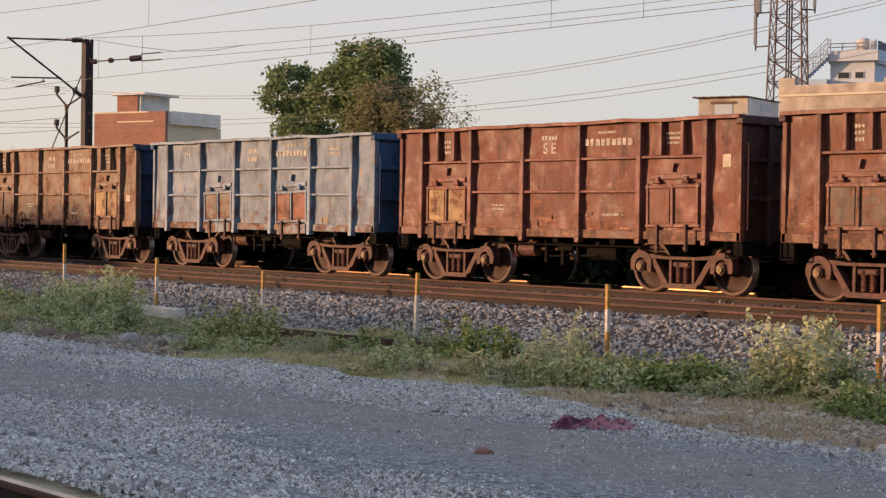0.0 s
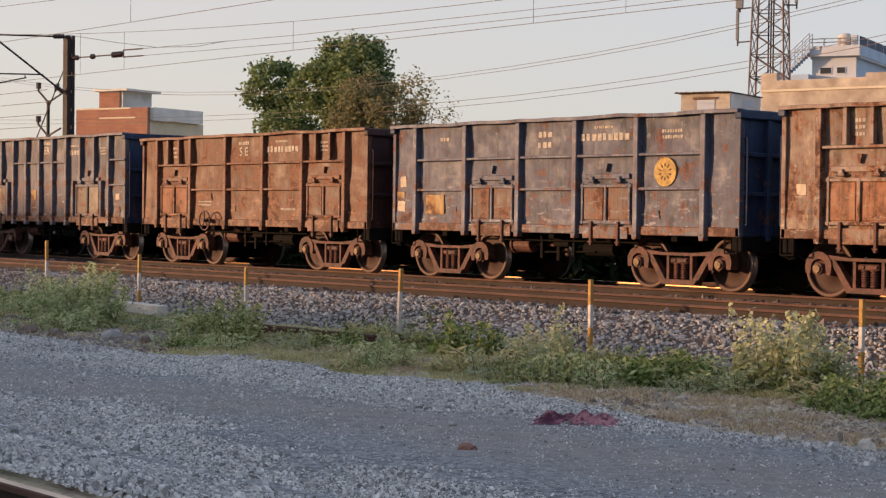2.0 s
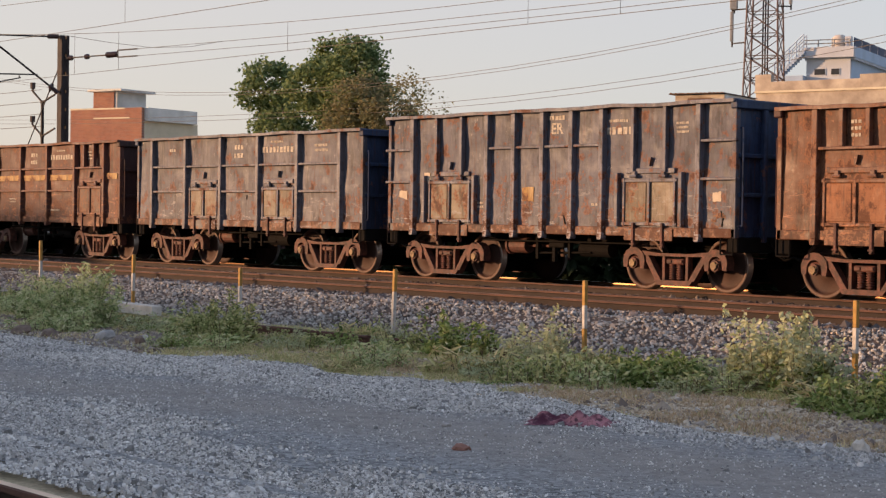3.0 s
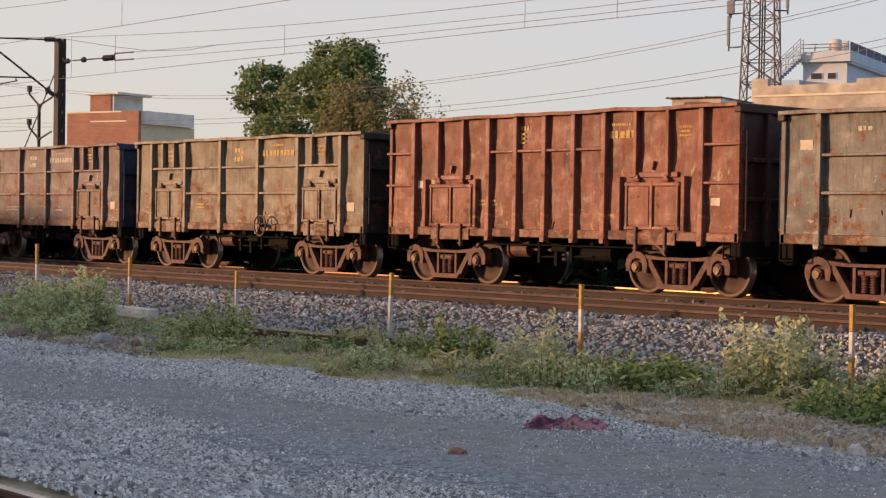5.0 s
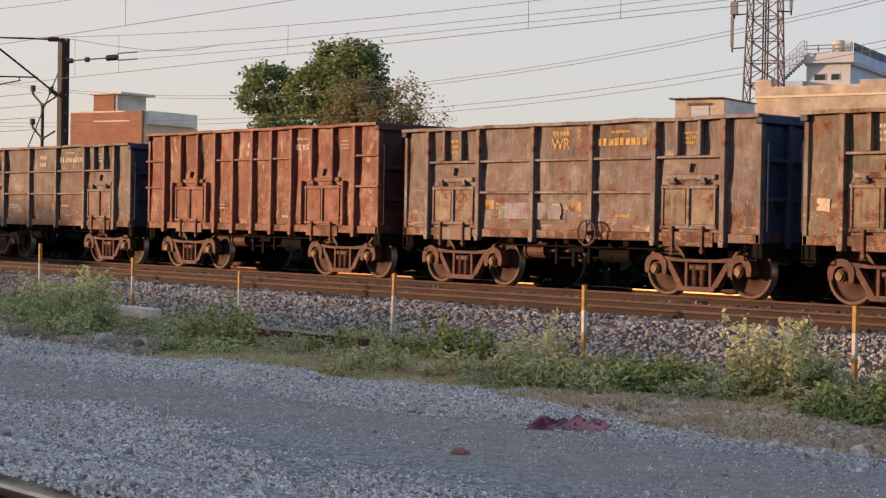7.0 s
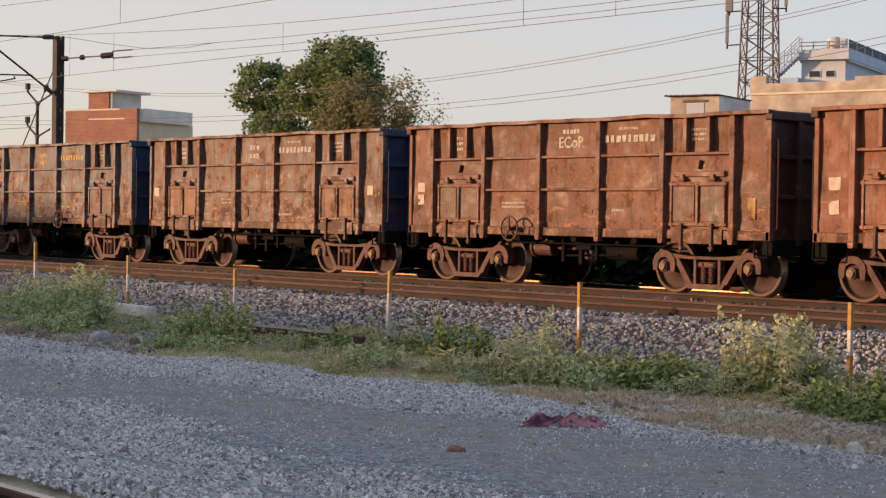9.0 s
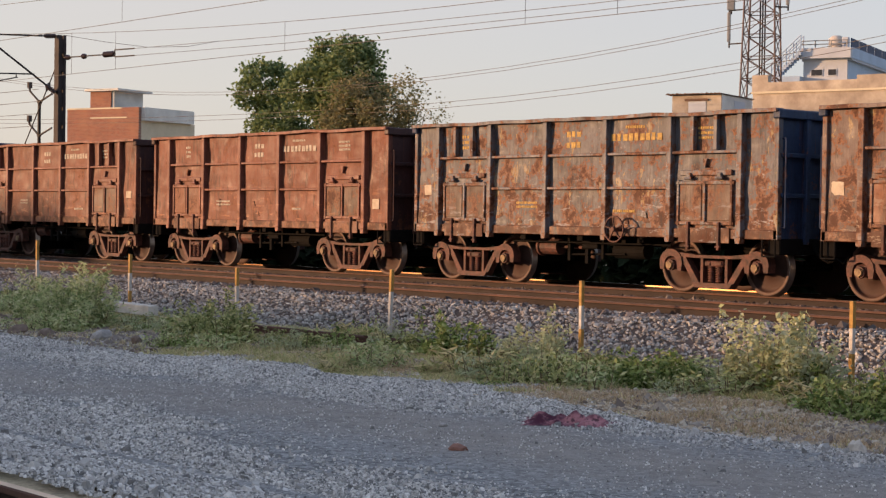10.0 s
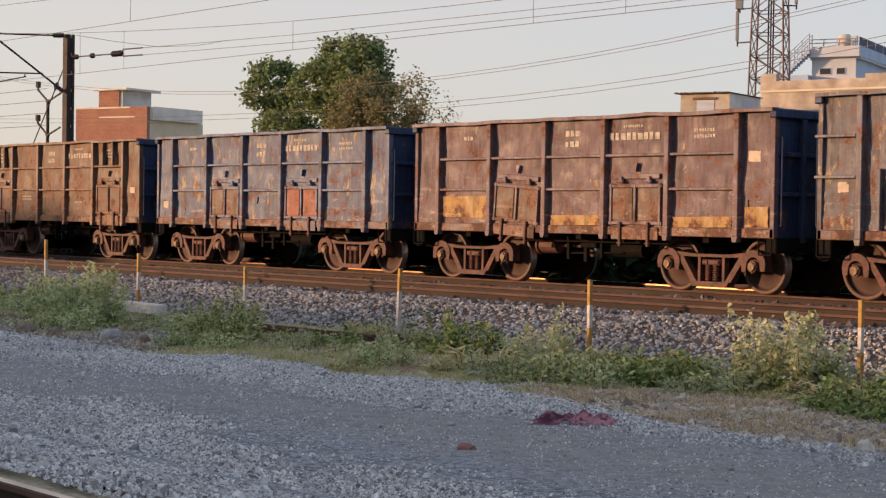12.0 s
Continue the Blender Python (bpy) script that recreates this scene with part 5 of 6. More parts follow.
weed("weed_clump", -6.6, -9.4, 2.0, 1.0, 0.7, 1200, 0.05, M_WEED, "green weeds behind the concrete beam", 17, 26, 2.2)
weed("weed_clump", -9.2, -9.6, 2.2, 1.2, 0.6, 1200, 0.055, M_WEED_BRIGHT, "green weeds at the foot of the ballast", 18, 26, 2.2)
weed("weed_clump", -4.9, -9.2, 1.2, 0.8, 0.75, 800, 0.045, M_WEED, "green weeds behind the concrete beam", 19, 20)
weed("weed_clump", 4.9, -10.6, 0.9, 0.6, 0.3, 500, 0.04, M_WEED, "low green weeds at the road edge", 20, 16)



def small_weeds():
    """Tufts strewn over the verge, thicker along its middle and thin on the dusty spill at the road edge."""
    rng = random.Random(91)
    kinds = []
    for i, (mat, words, size, long, h) in enumerate((
            (M_WEED, "small leafy green weed tuft on the verge", 0.034, 1.6, 0.34), (M_WEED_DARK, "small dark green weed tuft on the verge", 0.036, 1.4, 0.26),
            (M_WEED_BRIGHT, "small fresh green weed tuft on the verge", 0.028, 2.6, 0.42), (M_SHRUB, "small pale dry weed tuft on the verge", 0.024, 3.2, 0.34),
            (M_GRASS, "ragged tuft of long grass on the verge", 0.026, 5.0, 0.30), (M_GRASS, "low spreading grass tuft on the verge", 0.022, 4.2, 0.16))):
        kinds.append(weed("weed_clump", 3.0 + 2.1 * i, -10.6 + 0.5 * (i % 3), 0.62, 0.5, h, 330, size, mat, words, 200 + i, 13, long))
    made = 0
    while made < 135:
        x, y = rng.uniform(-11, 16.8), rng.uniform(-12.6, -8.35)
        if y < road_edge(x) + 0.15 or (x > 11.6 and y < -10.7 and rng.random() < 0.85) or (x < 3 and y < -11.2 and rng.random() < 0.8):
            continue
        if noise.noise((x * 0.55, y * 0.9, 12.3)) < rng.uniform(-0.5, 0.25) or (y > -9.0 and rng.random() < 0.55) or (1.0 < x < 9.0 and -10.4 < y < -9.3 and rng.random() < 0.8):
            continue
        s = rng.uniform(0.55, 1.35)
        m = pose(x, y, max(ground_height(y) + wobble(x, y, 0.6, 0.05), bank_z(y) if y > -8.05 else -9) - 0.01, 0, 0, rng.uniform(0, 360)) @ Matrix.Diagonal((s * rng.uniform(0.8, 1.5), s, s * rng.uniform(0.6, 1.2), 1))
        copy_thing(rng.choice(kinds), m)
        made += 1


small_weeds()


def grass():
    """Short grass and straw on the strip between road and ballast."""
    rng = random.Random(21)
    for name, mat, label, test, n in (
            ("short_grass", M_GRASS, "short patchy green grass between road and ballast", lambda x, y: noise.noise((x * 0.8, y * 1.3, 2)) + 0.6 * noise.noise((x * 2.6, y * 3.4, 3)) > rng.uniform(-0.35, 0.4) and not (11.5 < x and y < -10.6 and rng.random() < 0.93), 95000),
            ("dry_grass", M_STRAW, "dry straw-coloured grass at the road edge", lambda x, y: (11.0 < x < 18 and y < -10.5 + 0.4 * noise.noise((x, 1, 1)) and noise.noise((x * 1.6, y * 2.2, 4)) > rng.uniform(-0.1, 0.5)) or noise.noise((x * 0.7, y * 0.9, 7)) > 0.28, 20000)):
        verts, faces = [], []
        while len(faces) < n:
            x, y = rng.uniform(-14, 18), rng.uniform(-13.3, -8.3)
            if y < road_edge(x) - abs(rng.gauss(0, 0.25)) or not test(x, y) or (x < 4.2 and y < -10.7 + 0.4 * noise.noise((x * 1.3, y, 9)) and rng.random() < 0.9):
                continue
            z = ground_height(y) + wobble(x, y, 0.6, 0.05)
            a, h = rng.uniform(0, 6.3), rng.uniform(0.02, 0.05) + 0.09 * rng.random() * max(0.0, noise.noise((x * 1.7, y * 2.1, 5)) + 0.35)
            w, lx, ly = 0.010, rng.gauss(0, 0.045), rng.gauss(0, 0.045)
            k = len(verts)
            verts += [(x - w * math.cos(a), y - w * math.sin(a), z), (x + w * math.cos(a), y + w * math.sin(a), z), (x + lx, y + ly, z + h)]
            faces.append((k, k + 1, k + 2))
        mesh_stuff(name, verts, faces, mat, label, "grass")


grass()


def rock(name, x, y, z, sx, sy, sz, mat, label, seed, category="stone", group=""):
    rng = random.Random(seed)
    bm = B()
    bmesh.ops.create_icosphere(bm, subdivisions=2, radius=1)
    for v in bm.verts:
        k = 1 + noise.noise(v.co * 1.3 + Vector((seed * 3.3, 0, 0))) * 0.45
        v.co = Vector((v.co.x * sx * k, v.co.y * sy * k, v.co.z * sz * k))
    o = part(name, bm, mat)
    o.matrix_world = pose(x, y, z + sz * 0.35, rng.uniform(-15, 15), rng.uniform(-15, 15), rng.uniform(0, 360))
    return tagged(o, label, category, group)


M_ROCK = plain("pale_field_stone", (0.36, 0.33, 0.30), 0.3, 6, 0.9, fine=25)
M_ROCK_DARK = plain("brown_rubble", (0.17, 0.12, 0.09), 0.35, 6, 0.95, fine=25)
M_BRICK_BIT = plain("broken_brick", (0.26, 0.125, 0.09), 0.35, 8, 0.9)
rock("stone", 2.25, -12.35, -0.56, 0.17, 0.12, 0.09, M_ROCK, "pale grey boulder at the road edge", 1)
rock("stone", 2.95, -12.05, -0.58, 0.10, 0.08, 0.07, M_ROCK, "grey stone at the road edge", 2)
rock("stone", 3.2, -12.3, -0.58, 0.10, 0.08, 0.09, M_ROCK_DARK, "brown stone at the road edge", 3)
rock("stone", 1.2, -12.7, -0.60, 0.2, 0.15, 0.10, M_ROCK_DARK, "brown stone at the road edge", 4)
rock("stone", 0.3, -12.7, -0.60, 0.18, 0.15, 0.10, M_ROCK_DARK, "brown stone at the road edge", 5)
rock("stone", 16.62, -13.5, -0.57, 0.085, 0.07, 0.085, plain("white_quartz", (0.52, 0.46, 0.39), 0.3, 9, 0.85), "white quartz stone at the road edge", 6)
rock("stone", 8.9, -10.9, -0.58, 0.06, 0.05, 0.05, M_ROCK, "small white stone in the grass", 7)
rock("stone", 9.95, -15.5, -0.56, 0.05, 0.04, 0.03, M_ROCK, "small pale stone on the road", 8)
rock("stone", 13.4, -15.2, -0.56, 0.05, 0.04, 0.03, M_ROCK, "small pale stone on the road", 9)
rock("brick_fragment", 14.74, -16.2, -0.55, 0.07, 0.055, 0.045, M_BRICK_BIT, "broken red brick fragment on the road", 10, "brick")
rock("stone", 15.0, -15.6, -0.56, 0.045, 0.04, 0.025, M_ROCK, "small pale stone on the road", 11)


def rubble():
    rng = random.Random(33)
    spots = []
    for _ in range(1700):
        x, y = rng.uniform(-6, 4.6), rng.uniform(-13.1, -10.9)
        spots.append((x, y, -0.60))
    for _ in range(420):
        x, y = rng.uniform(12.2, 18), rng.uniform(-13.3, -11.2)
        spots.append((x, y, -0.60))
    stone_field("rubble", spots, 0.055, stones("brown_rubble_stones", ((0.24, 0.18, 0.14), (0.34, 0.28, 0.22), (0.15, 0.11, 0.085))), "brown rubble and clods along the road edge", "rubble")



def verge_stones():
    rng = random.Random(35)
    spots = []
    for _ in range(5200):
        x, y = rng.uniform(8, 18), rng.uniform(-13.4, -9.0)
        spots.append((x, y, ground_height(y) + wobble(x, y, 0.6, 0.05) + 0.006))
    for _ in range(3500):
        x, y = rng.uniform(-3, 8), rng.uniform(-12.6, -9.0)
        spots.append((x, y, ground_height(y) + wobble(x, y, 0.6, 0.05) + 0.006))
    for _ in range(6500):
        x, y = rng.uniform(11.6, 18), rng.uniform(-13.4, -10.7)
        spots.append((x, y, ground_height(y) + wobble(x, y, 0.6, 0.05) + 0.008))
    stone_field("verge_stones", spots, 0.030, stones("dusty_verge_stone", ((0.46, 0.35, 0.23), (0.56, 0.44, 0.30), (0.30, 0.22, 0.145), (0.60, 0.51, 0.39))), "dusty tan pebbles and clods in the verge", "gravel")


rubble()
verge_stones()


def concrete_beam(x0, x1, y, z, yaw, label):
    bm = B()
    length = x1 - x0
    box(bm, 0, length, -0.11, 0.11, 0, 0.19, 0.012)
    o = part("concrete_beam", bm, M_CONCRETE)
    o.matrix_world = pose(x0, y, z, 0, 0.7, yaw)
    return tagged(o, label, "beam", "concrete beams on the verge")


concrete_beam(-5.6, -2.2, -8.75, -0.53, 0, "pale weathered concrete beam lying on the verge")
concrete_beam(-12.4, -6.6, -8.9, -0.60, 0, "pale weathered concrete beam half hidden by weeds")


def scrap_rail(x0, x1, y, label):
    bm = B()
    a = [bm.verts.new((x0, p, q)) for p, q in RAIL_OUTLINE]
    b = [bm.verts.new((x1, p, q)) for p, q in RAIL_OUTLINE]
    for i in range(len(a)):
        j = (i + 1) % len(a)
        bm.faces.new((a[i], b[i], b[j], a[j]))
    bm.faces.new(a)
    bm.faces.new(b[::-1])
    bmesh.ops.recalc_face_normals(bm, faces=bm.faces)
    o = part("scrap_rail", bm, M_RAIL_SIDE)
    o.matrix_world = pose(0, y, -0.45)
    return tagged(o, label, "rail", "scrap rails")


scrap_rail(1.0, 5.1, -9.55, "rusty discarded rail at the foot of the ballast")
scrap_rail(5.6, 8.9, -9.45, "rusty discarded rail half buried in grass")


def stick():
    bm = B()
    rod(bm, (12.72, -10.08, -0.6), (12.80, -9.95, -0.28), 0.022, 7, 0.016)
    return tagged(part("stick", bm, plain("bleached_wood", (0.38, 0.30, 0.20), 0.2, 10)), "bleached broken stick leaning in the shrub", "stick")


stick()


def cloth():
    n = 34
    verts, faces = [], []
    for j in range(n):
        for i in range(n):
            u, v = i / (n - 1) * 2 - 1, j / (n - 1) * 2 - 1
            edge = 1 + 0.5 * noise.noise((math.atan2(v, u) * 1.3, 5, 0))
            x, y = u * 0.44 * edge, v * 0.26 * edge
            r = max(abs(u), abs(v))
            fold = abs(noise.noise((u * 2.6, v * 3.4, 9))) * 0.20 + abs(noise.noise((u * 5.2, v * 6.0, 3))) * 0.06
            verts.append((x, y, 0.012 + 0.8 * fold * (1 - r ** 3) + 0.012 * (1 - r * r)))
    for j in range(n - 1):
        for i in range(n - 1):
            k = j * n + i
            faces.append((k, k + 1, k + n + 1, k + n))
    me = bpy.data.meshes.new("cloth")
    me.from_pydata(verts, [], faces)
    nd = Nodes("maroon_rag", 0.9)
    v = nd.mapped()
    c = nd.mix(nd.step(nd.noise(v, 5, 4), 0.42, 0.6), (0.075, 0.018, 0.034), (0.40, 0.17, 0.18))
    c = nd.mix(nd.times(nd.step(nd.noise(v, 11, 3), 0.52, 0.62), 0.8), c, (0.03, 0.012, 0.022))
    nd.bump(nd.noise(v, 60, 3), 0.3, 0.004)
    me.materials.append(nd.done(c))
    o = smooth(new("rag", me))
    o.matrix_world = pose(13.88, -14.13, -0.56, 0, 0, 42) @ Matrix.Diagonal((0.93, 0.95, 0.85, 1))
    return tagged(o, "crumpled maroon cloth lying on the gravel", "cloth")


cloth()


# ---- overhead line ----
def insulator(bm, a, b, r=0.09, n=5):
    a, b = Vector(a), Vector(b)
    for i in range(n):
        f = (i + 0.5) / n
        c = a.lerp(b, f)
        d = (b - a).normalized() * (b - a).length / n * 0.36
        rod(bm, c - d, c + d, r, 10, r * 0.55)
    rod(bm, a, b, r * 0.45, 8)


def mast(x, y, arms=True, feeder=False):
    t = tagged(thing("line_mast", pose(x, y, -0.7)), "dark steel overhead line mast with bracket arms", "mast", "overhead line masts")
    bm = B()
    for s in (-1, 1):
        box(bm, -0.14, 0.14, s * 0.13 - 0.012, s * 0.13 + 0.012, 0, 7.92)
        box(bm, -0.15, -0.138, s * 0.09 - 0.05, s * 0.09 + 0.05, 0, 7.92)
        box(bm, 0.138, 0.15, s * 0.09 - 0.05, s * 0.09 + 0.05, 0, 7.92)
    for i in range(13):
        box(bm, -0.13, 0.13, -0.118, 0.118, 0.12 + i * 0.6, 0.60 + i * 0.6)
    part("column", bm, M_COLUMN, t)
    if arms:
        bm = B()
        insulator(bm, (0, -0.20, 7.88), (0, -0.60, 7.85))
        part("insulator", bm, M_INSUL, t)
        bm = B()
        rod(bm, (0, -0.60, 7.85), (0, -2.9, 7.74), 0.028, 8)
        part("stay_tube", bm, M_MAST, t)
        bm = B()
        insulator(bm, (0, -0.2, 6.0), (0, -0.52, 6.23))
        part("insulator", bm, M_INSUL, t)
        bm = B()
        rod(bm, (0, -0.52, 6.23), (0, -2.9, 7.78), 0.034, 8)
        part("bracket_tube", bm, M_MAST, t)
        bm = B()
        rod(bm, (0, -0.95, 6.56), (0, -2.75, 6.48), 0.024, 8)
        rod(bm, (0, -1.6, 6.5), (0, -1.6, 6.40), 0.02, 6)
        rod(bm, (0, -1.55, 6.42), (0, -2.6, 6.17), 0.02, 6)
        part("register_arm", bm, M_MAST, t)
    if feeder:
        bm = B()
        insulator(bm, (2.95, 0.0, 7.09), (3.55, 0.0, 7.08), 0.1, 6)
        insulator(bm, (1.55, 0, 7.12), (1.75, 0, 7.12), 0.09, 2)
        insulator(bm, (0.45, 0, 7.15), (0.65, 0, 7.14), 0.09, 2)
        part("insulator", bm, M_INSUL, t)
        bm = B()
        rod(bm, (0.1, 0, 7.16), (3.0, 0, 7.09), 0.022, 6)
        rod(bm, (3.55, 0, 7.08), (3.6, 0, 7.2), 0.02, 6)
        rod(bm, (3.6, 0, 7.2), (4.8, 0, 7.17), 0.022, 6)
        rod(bm, (3.55, 0, 7.08), (3.6, 0, 6.98), 0.02, 6)
        rod(bm, (3.6, 0, 6.98), (4.8, 0, 6.95), 0.022, 6)
        part("strain_yoke", bm, M_MAST, t)
        bm = B()
        rod(bm, (-0.1, 0, 7.1), (-6.2, 0, 0.0), 0.02, 6)
        insulator(bm, (-0.75, 0, 6.35), (-0.95, 0, 6.1), 0.06, 3)
        part("guy_wire", bm, M_MAST, t)
    return t


mast(-27.07, 2.6, True, True)
mast(-81.0, 2.6, True)
mast(27.0, 2.6, True)


def wire(name, pts, r, label):
    bm = B()
    tube(bm, pts, r)
    return tagged(part(name, bm, M_WIRE), label, "wire", "overhead wires")


def sag(y, high, low, half=27.0, x0=-81.0, x1=27.0):
    """A messenger wire that hangs between masts."""
    pts = []
    k = 48
    for i in range(k + 1):
        x = x0 + (x1 - x0) * i / k
        u = ((x + 27.0) % 54.0) / 54.0 * 2 - 1
        pts.append((x, y, low + (high - low) * u * u))
    return pts


wire("contact_wire", [(-200, 0, 5.45), (30, 0, 5.46)], 0.0075, "thin contact wire over the main line")
wire("messenger_wire", sag(0, 7.05, 6.03), 0.007, "sagging messenger wire over the main line")
wire("contact_wire", [(-200, -4.3, 5.78), (-14.4, -4.3, 5.85), (30, -4.3, 5.95)], 0.0075, "thin contact wire over the second track")
wire("messenger_wire", [(-40, -4.3, 7.4), (-18, -4.3, 6.81), (-14.9, -4.3, 6.72), (0, -4.3, 6.5)], 0.007, "messenger wire over the second track")
wire("feeder_wire", [(-22.3, 2.6, 6.47), (-14.05, 2.6, 6.30), (-2.2, 2.6, 6.19), (30, 2.6, 6.3)], 0.0075, "anchored feeder wire beside the main line")
wire("feeder_wire", [(-22.3, 2.6, 6.25), (-14.05, 2.6, 6.09), (-2.2, 2.6, 6.02), (30, 2.6, 6.15)], 0.0075, "anchored feeder wire beside the main line")
wire("jumper_wire", [(-22.5, 0.2, 6.72), (-21.0, 0.9, 6.45), (-19.6, 1.5, 6.25), (-18.2, 2.0, 6.22), (-17.3, 2.5, 6.36)], 0.007, "slack jumper wire between two overhead wires")
for x, y, z0, z1 in ((-18.9, 0, 5.45, 6.55), (-10.5, 0, 5.45, 6.18), (-1.7, 0, 5.46, 6.03), (1.0, 0, 5.46, 6.03), (-11.13, -4.3, 5.87, 6.6), (-21.5, 0, 5.45, 6.7)):
    wire("dropper_wire", [(x, y, z0), (x, y, z1)], 0.005, "vertical dropper wire between overhead wires")
def hang(xs, x_low, z_low, left, right, drop):
    """A slack line, lowest at x_low; it climbs faster towards the right."""
    return [(x, 20, z_low - drop + (left if x < x_low else right) * (x - x_low) ** 2) for x in xs]


XS_LINE = [-72 + 4 * i for i in range(21)]
for dz in (0.0, 0.13):
    wire("power_line", hang(XS_LINE, -34.5, 6.94, 0.0019, 0.0021, dz), 0.010, "sagging power line behind the train")
for dz in (0.0, 0.22):
    wire("power_line", hang(XS_LINE, -31.0, 5.93, 0.0005, 0.0021, dz), 0.010, "sagging power line behind the train")
for k in range(4):
    wire("power_line", [(-120, 8, 6.2 - k * 0.42), (-39, 8, 6.3 - k * 0.5)], 0.012, "power line running to the pole")


def pole():
    t = tagged(thing("power_pole", pose(-38.9, 8, -0.65)), "thin power pole with forked insulator arms", "pole")
    bm = B()
    rod(bm, (0, 0, 0), (0, 0, 6.5), 0.07, 8)
    part("shaft", bm, M_MAST, t)
    for z in (5.05, 6.42):
        bm = B()
        rod(bm, (0, 0, z), (-0.85, 0, z + 0.5), 0.045, 6)
        rod(bm, (0, 0, z), (1.05, 0, z + 0.28), 0.045, 6)
        rod(bm, (-0.1, 0, z), (0.1, 0, z), 0.06, 6)
        part("fork_arm", bm, M_MAST, t)
        bm = B()
        rod(bm, (-0.85, 0, z + 0.6), (-0.85, 0, z + 0.85), 0.11, 8)
        rod(bm, (-0.85, 0, z + 0.5), (-0.85, 0, z + 0.6), 0.05, 6)
        part("insulator", bm, M_INSUL, t)
    return t


pole()


# ---- trees and hedge beyond the track ----
M_TREE = leafy("tree_leaf", ((0.055, 0.088, 0.035), (0.11, 0.155, 0.06), (0.20, 0.255, 0.105), (0.27, 0.305, 0.145)), 0.4)
M_TREE_OLIVE = leafy("olive_leaf", ((0.19, 0.18, 0.09), (0.27, 0.23, 0.125), (0.14, 0.16, 0.075)), 0.4)
# near-black leaves: the gloom beneath the wagons is put into this colour
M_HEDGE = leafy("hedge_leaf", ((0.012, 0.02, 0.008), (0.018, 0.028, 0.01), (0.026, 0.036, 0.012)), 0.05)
M_BARK = plain("grey_brown_bark", (0.10, 0.075, 0.055), 0.3, 4, 0.9, fine=16, bump=0.8, dist=0.03)


def crown_part(name, lobes, mat, parent, seed, size, per, long=1.25):
    """Leaf clusters on twig ends inside rough lobes, with gaps."""
    rng = random.Random(seed)
    verts, faces = [], []
    for c, r, dens in lobes:
        for _ in range(int(per * dens * r * r)):
            d = Vector((rng.gauss(0, 1), rng.gauss(0, 1), rng.gauss(0, 1))).normalized()
            f = rng.uniform(0.55, 1.0) ** 0.6
            bump_r = r * (0.86 + 0.32 * noise.noise(d * 1.9 + Vector(c) * 0.37))
            p = Vector(c) + Vector((d.x * bump_r, d.y * bump_r, d.z * bump_r * 0.92)) * f
            if noise.noise(p * 1.15) < -0.10:
                continue
            leaf_cloud(rng, [(p.x + rng.gauss(0, 0.17), p.y + rng.gauss(0, 0.17), p.z + rng.gauss(0, 0.14)) for _ in range(6)], size, verts, faces, long=long)
    me = bpy.data.meshes.new(name)
    me.from_pydata(verts, [], faces)
    me.materials.append(mat)
    o = new(name, me)
    o.parent = parent
    return o


def tree(name, x, y, lobes, mat, label, seed, size, per, trunk_h, trunk_r):
    t = tagged(thing(name, pose(x, y, -0.62)), label, "tree")
    bm = B()
    rod(bm, (0, 0, 0), (0.1, 0.05, trunk_h * 0.55), trunk_r, 10, trunk_r * 0.75)
    rod(bm, (0.1, 0.05, trunk_h * 0.54), (0, 0.1, trunk_h), trunk_r * 0.75, 10, trunk_r * 0.5)
    part("trunk", bm, M_BARK, t)
    for c, r, _ in lobes:
        bm = B()
        mid = Vector((c[0] * 0.45, c[1] * 0.45, trunk_h + (c[2] - trunk_h) * 0.35))
        rod(bm, (0.03, 0.06, trunk_h * 0.85), mid, trunk_r * 0.42, 7, trunk_r * 0.28)
        rod(bm, mid, c, trunk_r * 0.28, 6, trunk_r * 0.1)
        part("limb", bm, M_BARK, t)
    crown_part("crown", lobes, mat, t, seed, size, per)
    return t


def rel(cx, cy, px, pz, dy=0.0):
    return (px - cx, dy, pz + 0.62)


tree("broadleaf_tree", -38.5, 22, [(rel(-38.5, 22, -43.0, 7.45), 1.6, 1.0), (rel(-38.5, 22, -43.0, 5.7, 0.5), 1.35, 0.6), (rel(-38.5, 22, -38.4, 7.2, -0.4), 1.6, 1.05), (rel(-38.5, 22, -36.1, 8.1), 1.55, 1.05), (rel(-38.5, 22, -38.6, 8.55, 0.4), 1.05, 1.0), (rel(-38.5, 22, -40.7, 5.2, -0.6), 1.55, 0.7), (rel(-38.5, 22, -37.3, 6.2, 0.2), 2.0, 1), (rel(-38.5, 22, -35.3, 7.0, -0.2), 1.5, 1)], M_TREE, "large dense dark green broadleaf tree behind the train", 41, 0.17, 330, 4.2, 0.3)
tree("broadleaf_tree", -33.9, 21, [(rel(-33.9, 21, -34.2, 6.3), 1.45, 1), (rel(-33.9, 21, -33.3, 5.5, 0.2), 1.5, 1), (rel(-33.9, 21, -34.9, 5.2, -0.3), 1.3, 1)], M_TREE_OLIVE, "smaller olive-leaved tree beside the large one", 42, 0.14, 300, 3.4, 0.2)
tree("broadleaf_tree", -31.3, 21.5, [(rel(-31.3, 21.5, -31.7, 6.5), 1.15, 0.42), (rel(-31.3, 21.5, -30.8, 5.7, 0.2), 1.15, 0.4), (rel(-31.3, 21.5, -32.3, 5.4, -0.2), 1.1, 0.6)], M_TREE_OLIVE, "sparse thin-leaved tree with sky gaps", 43, 0.11, 330, 3.4, 0.14)


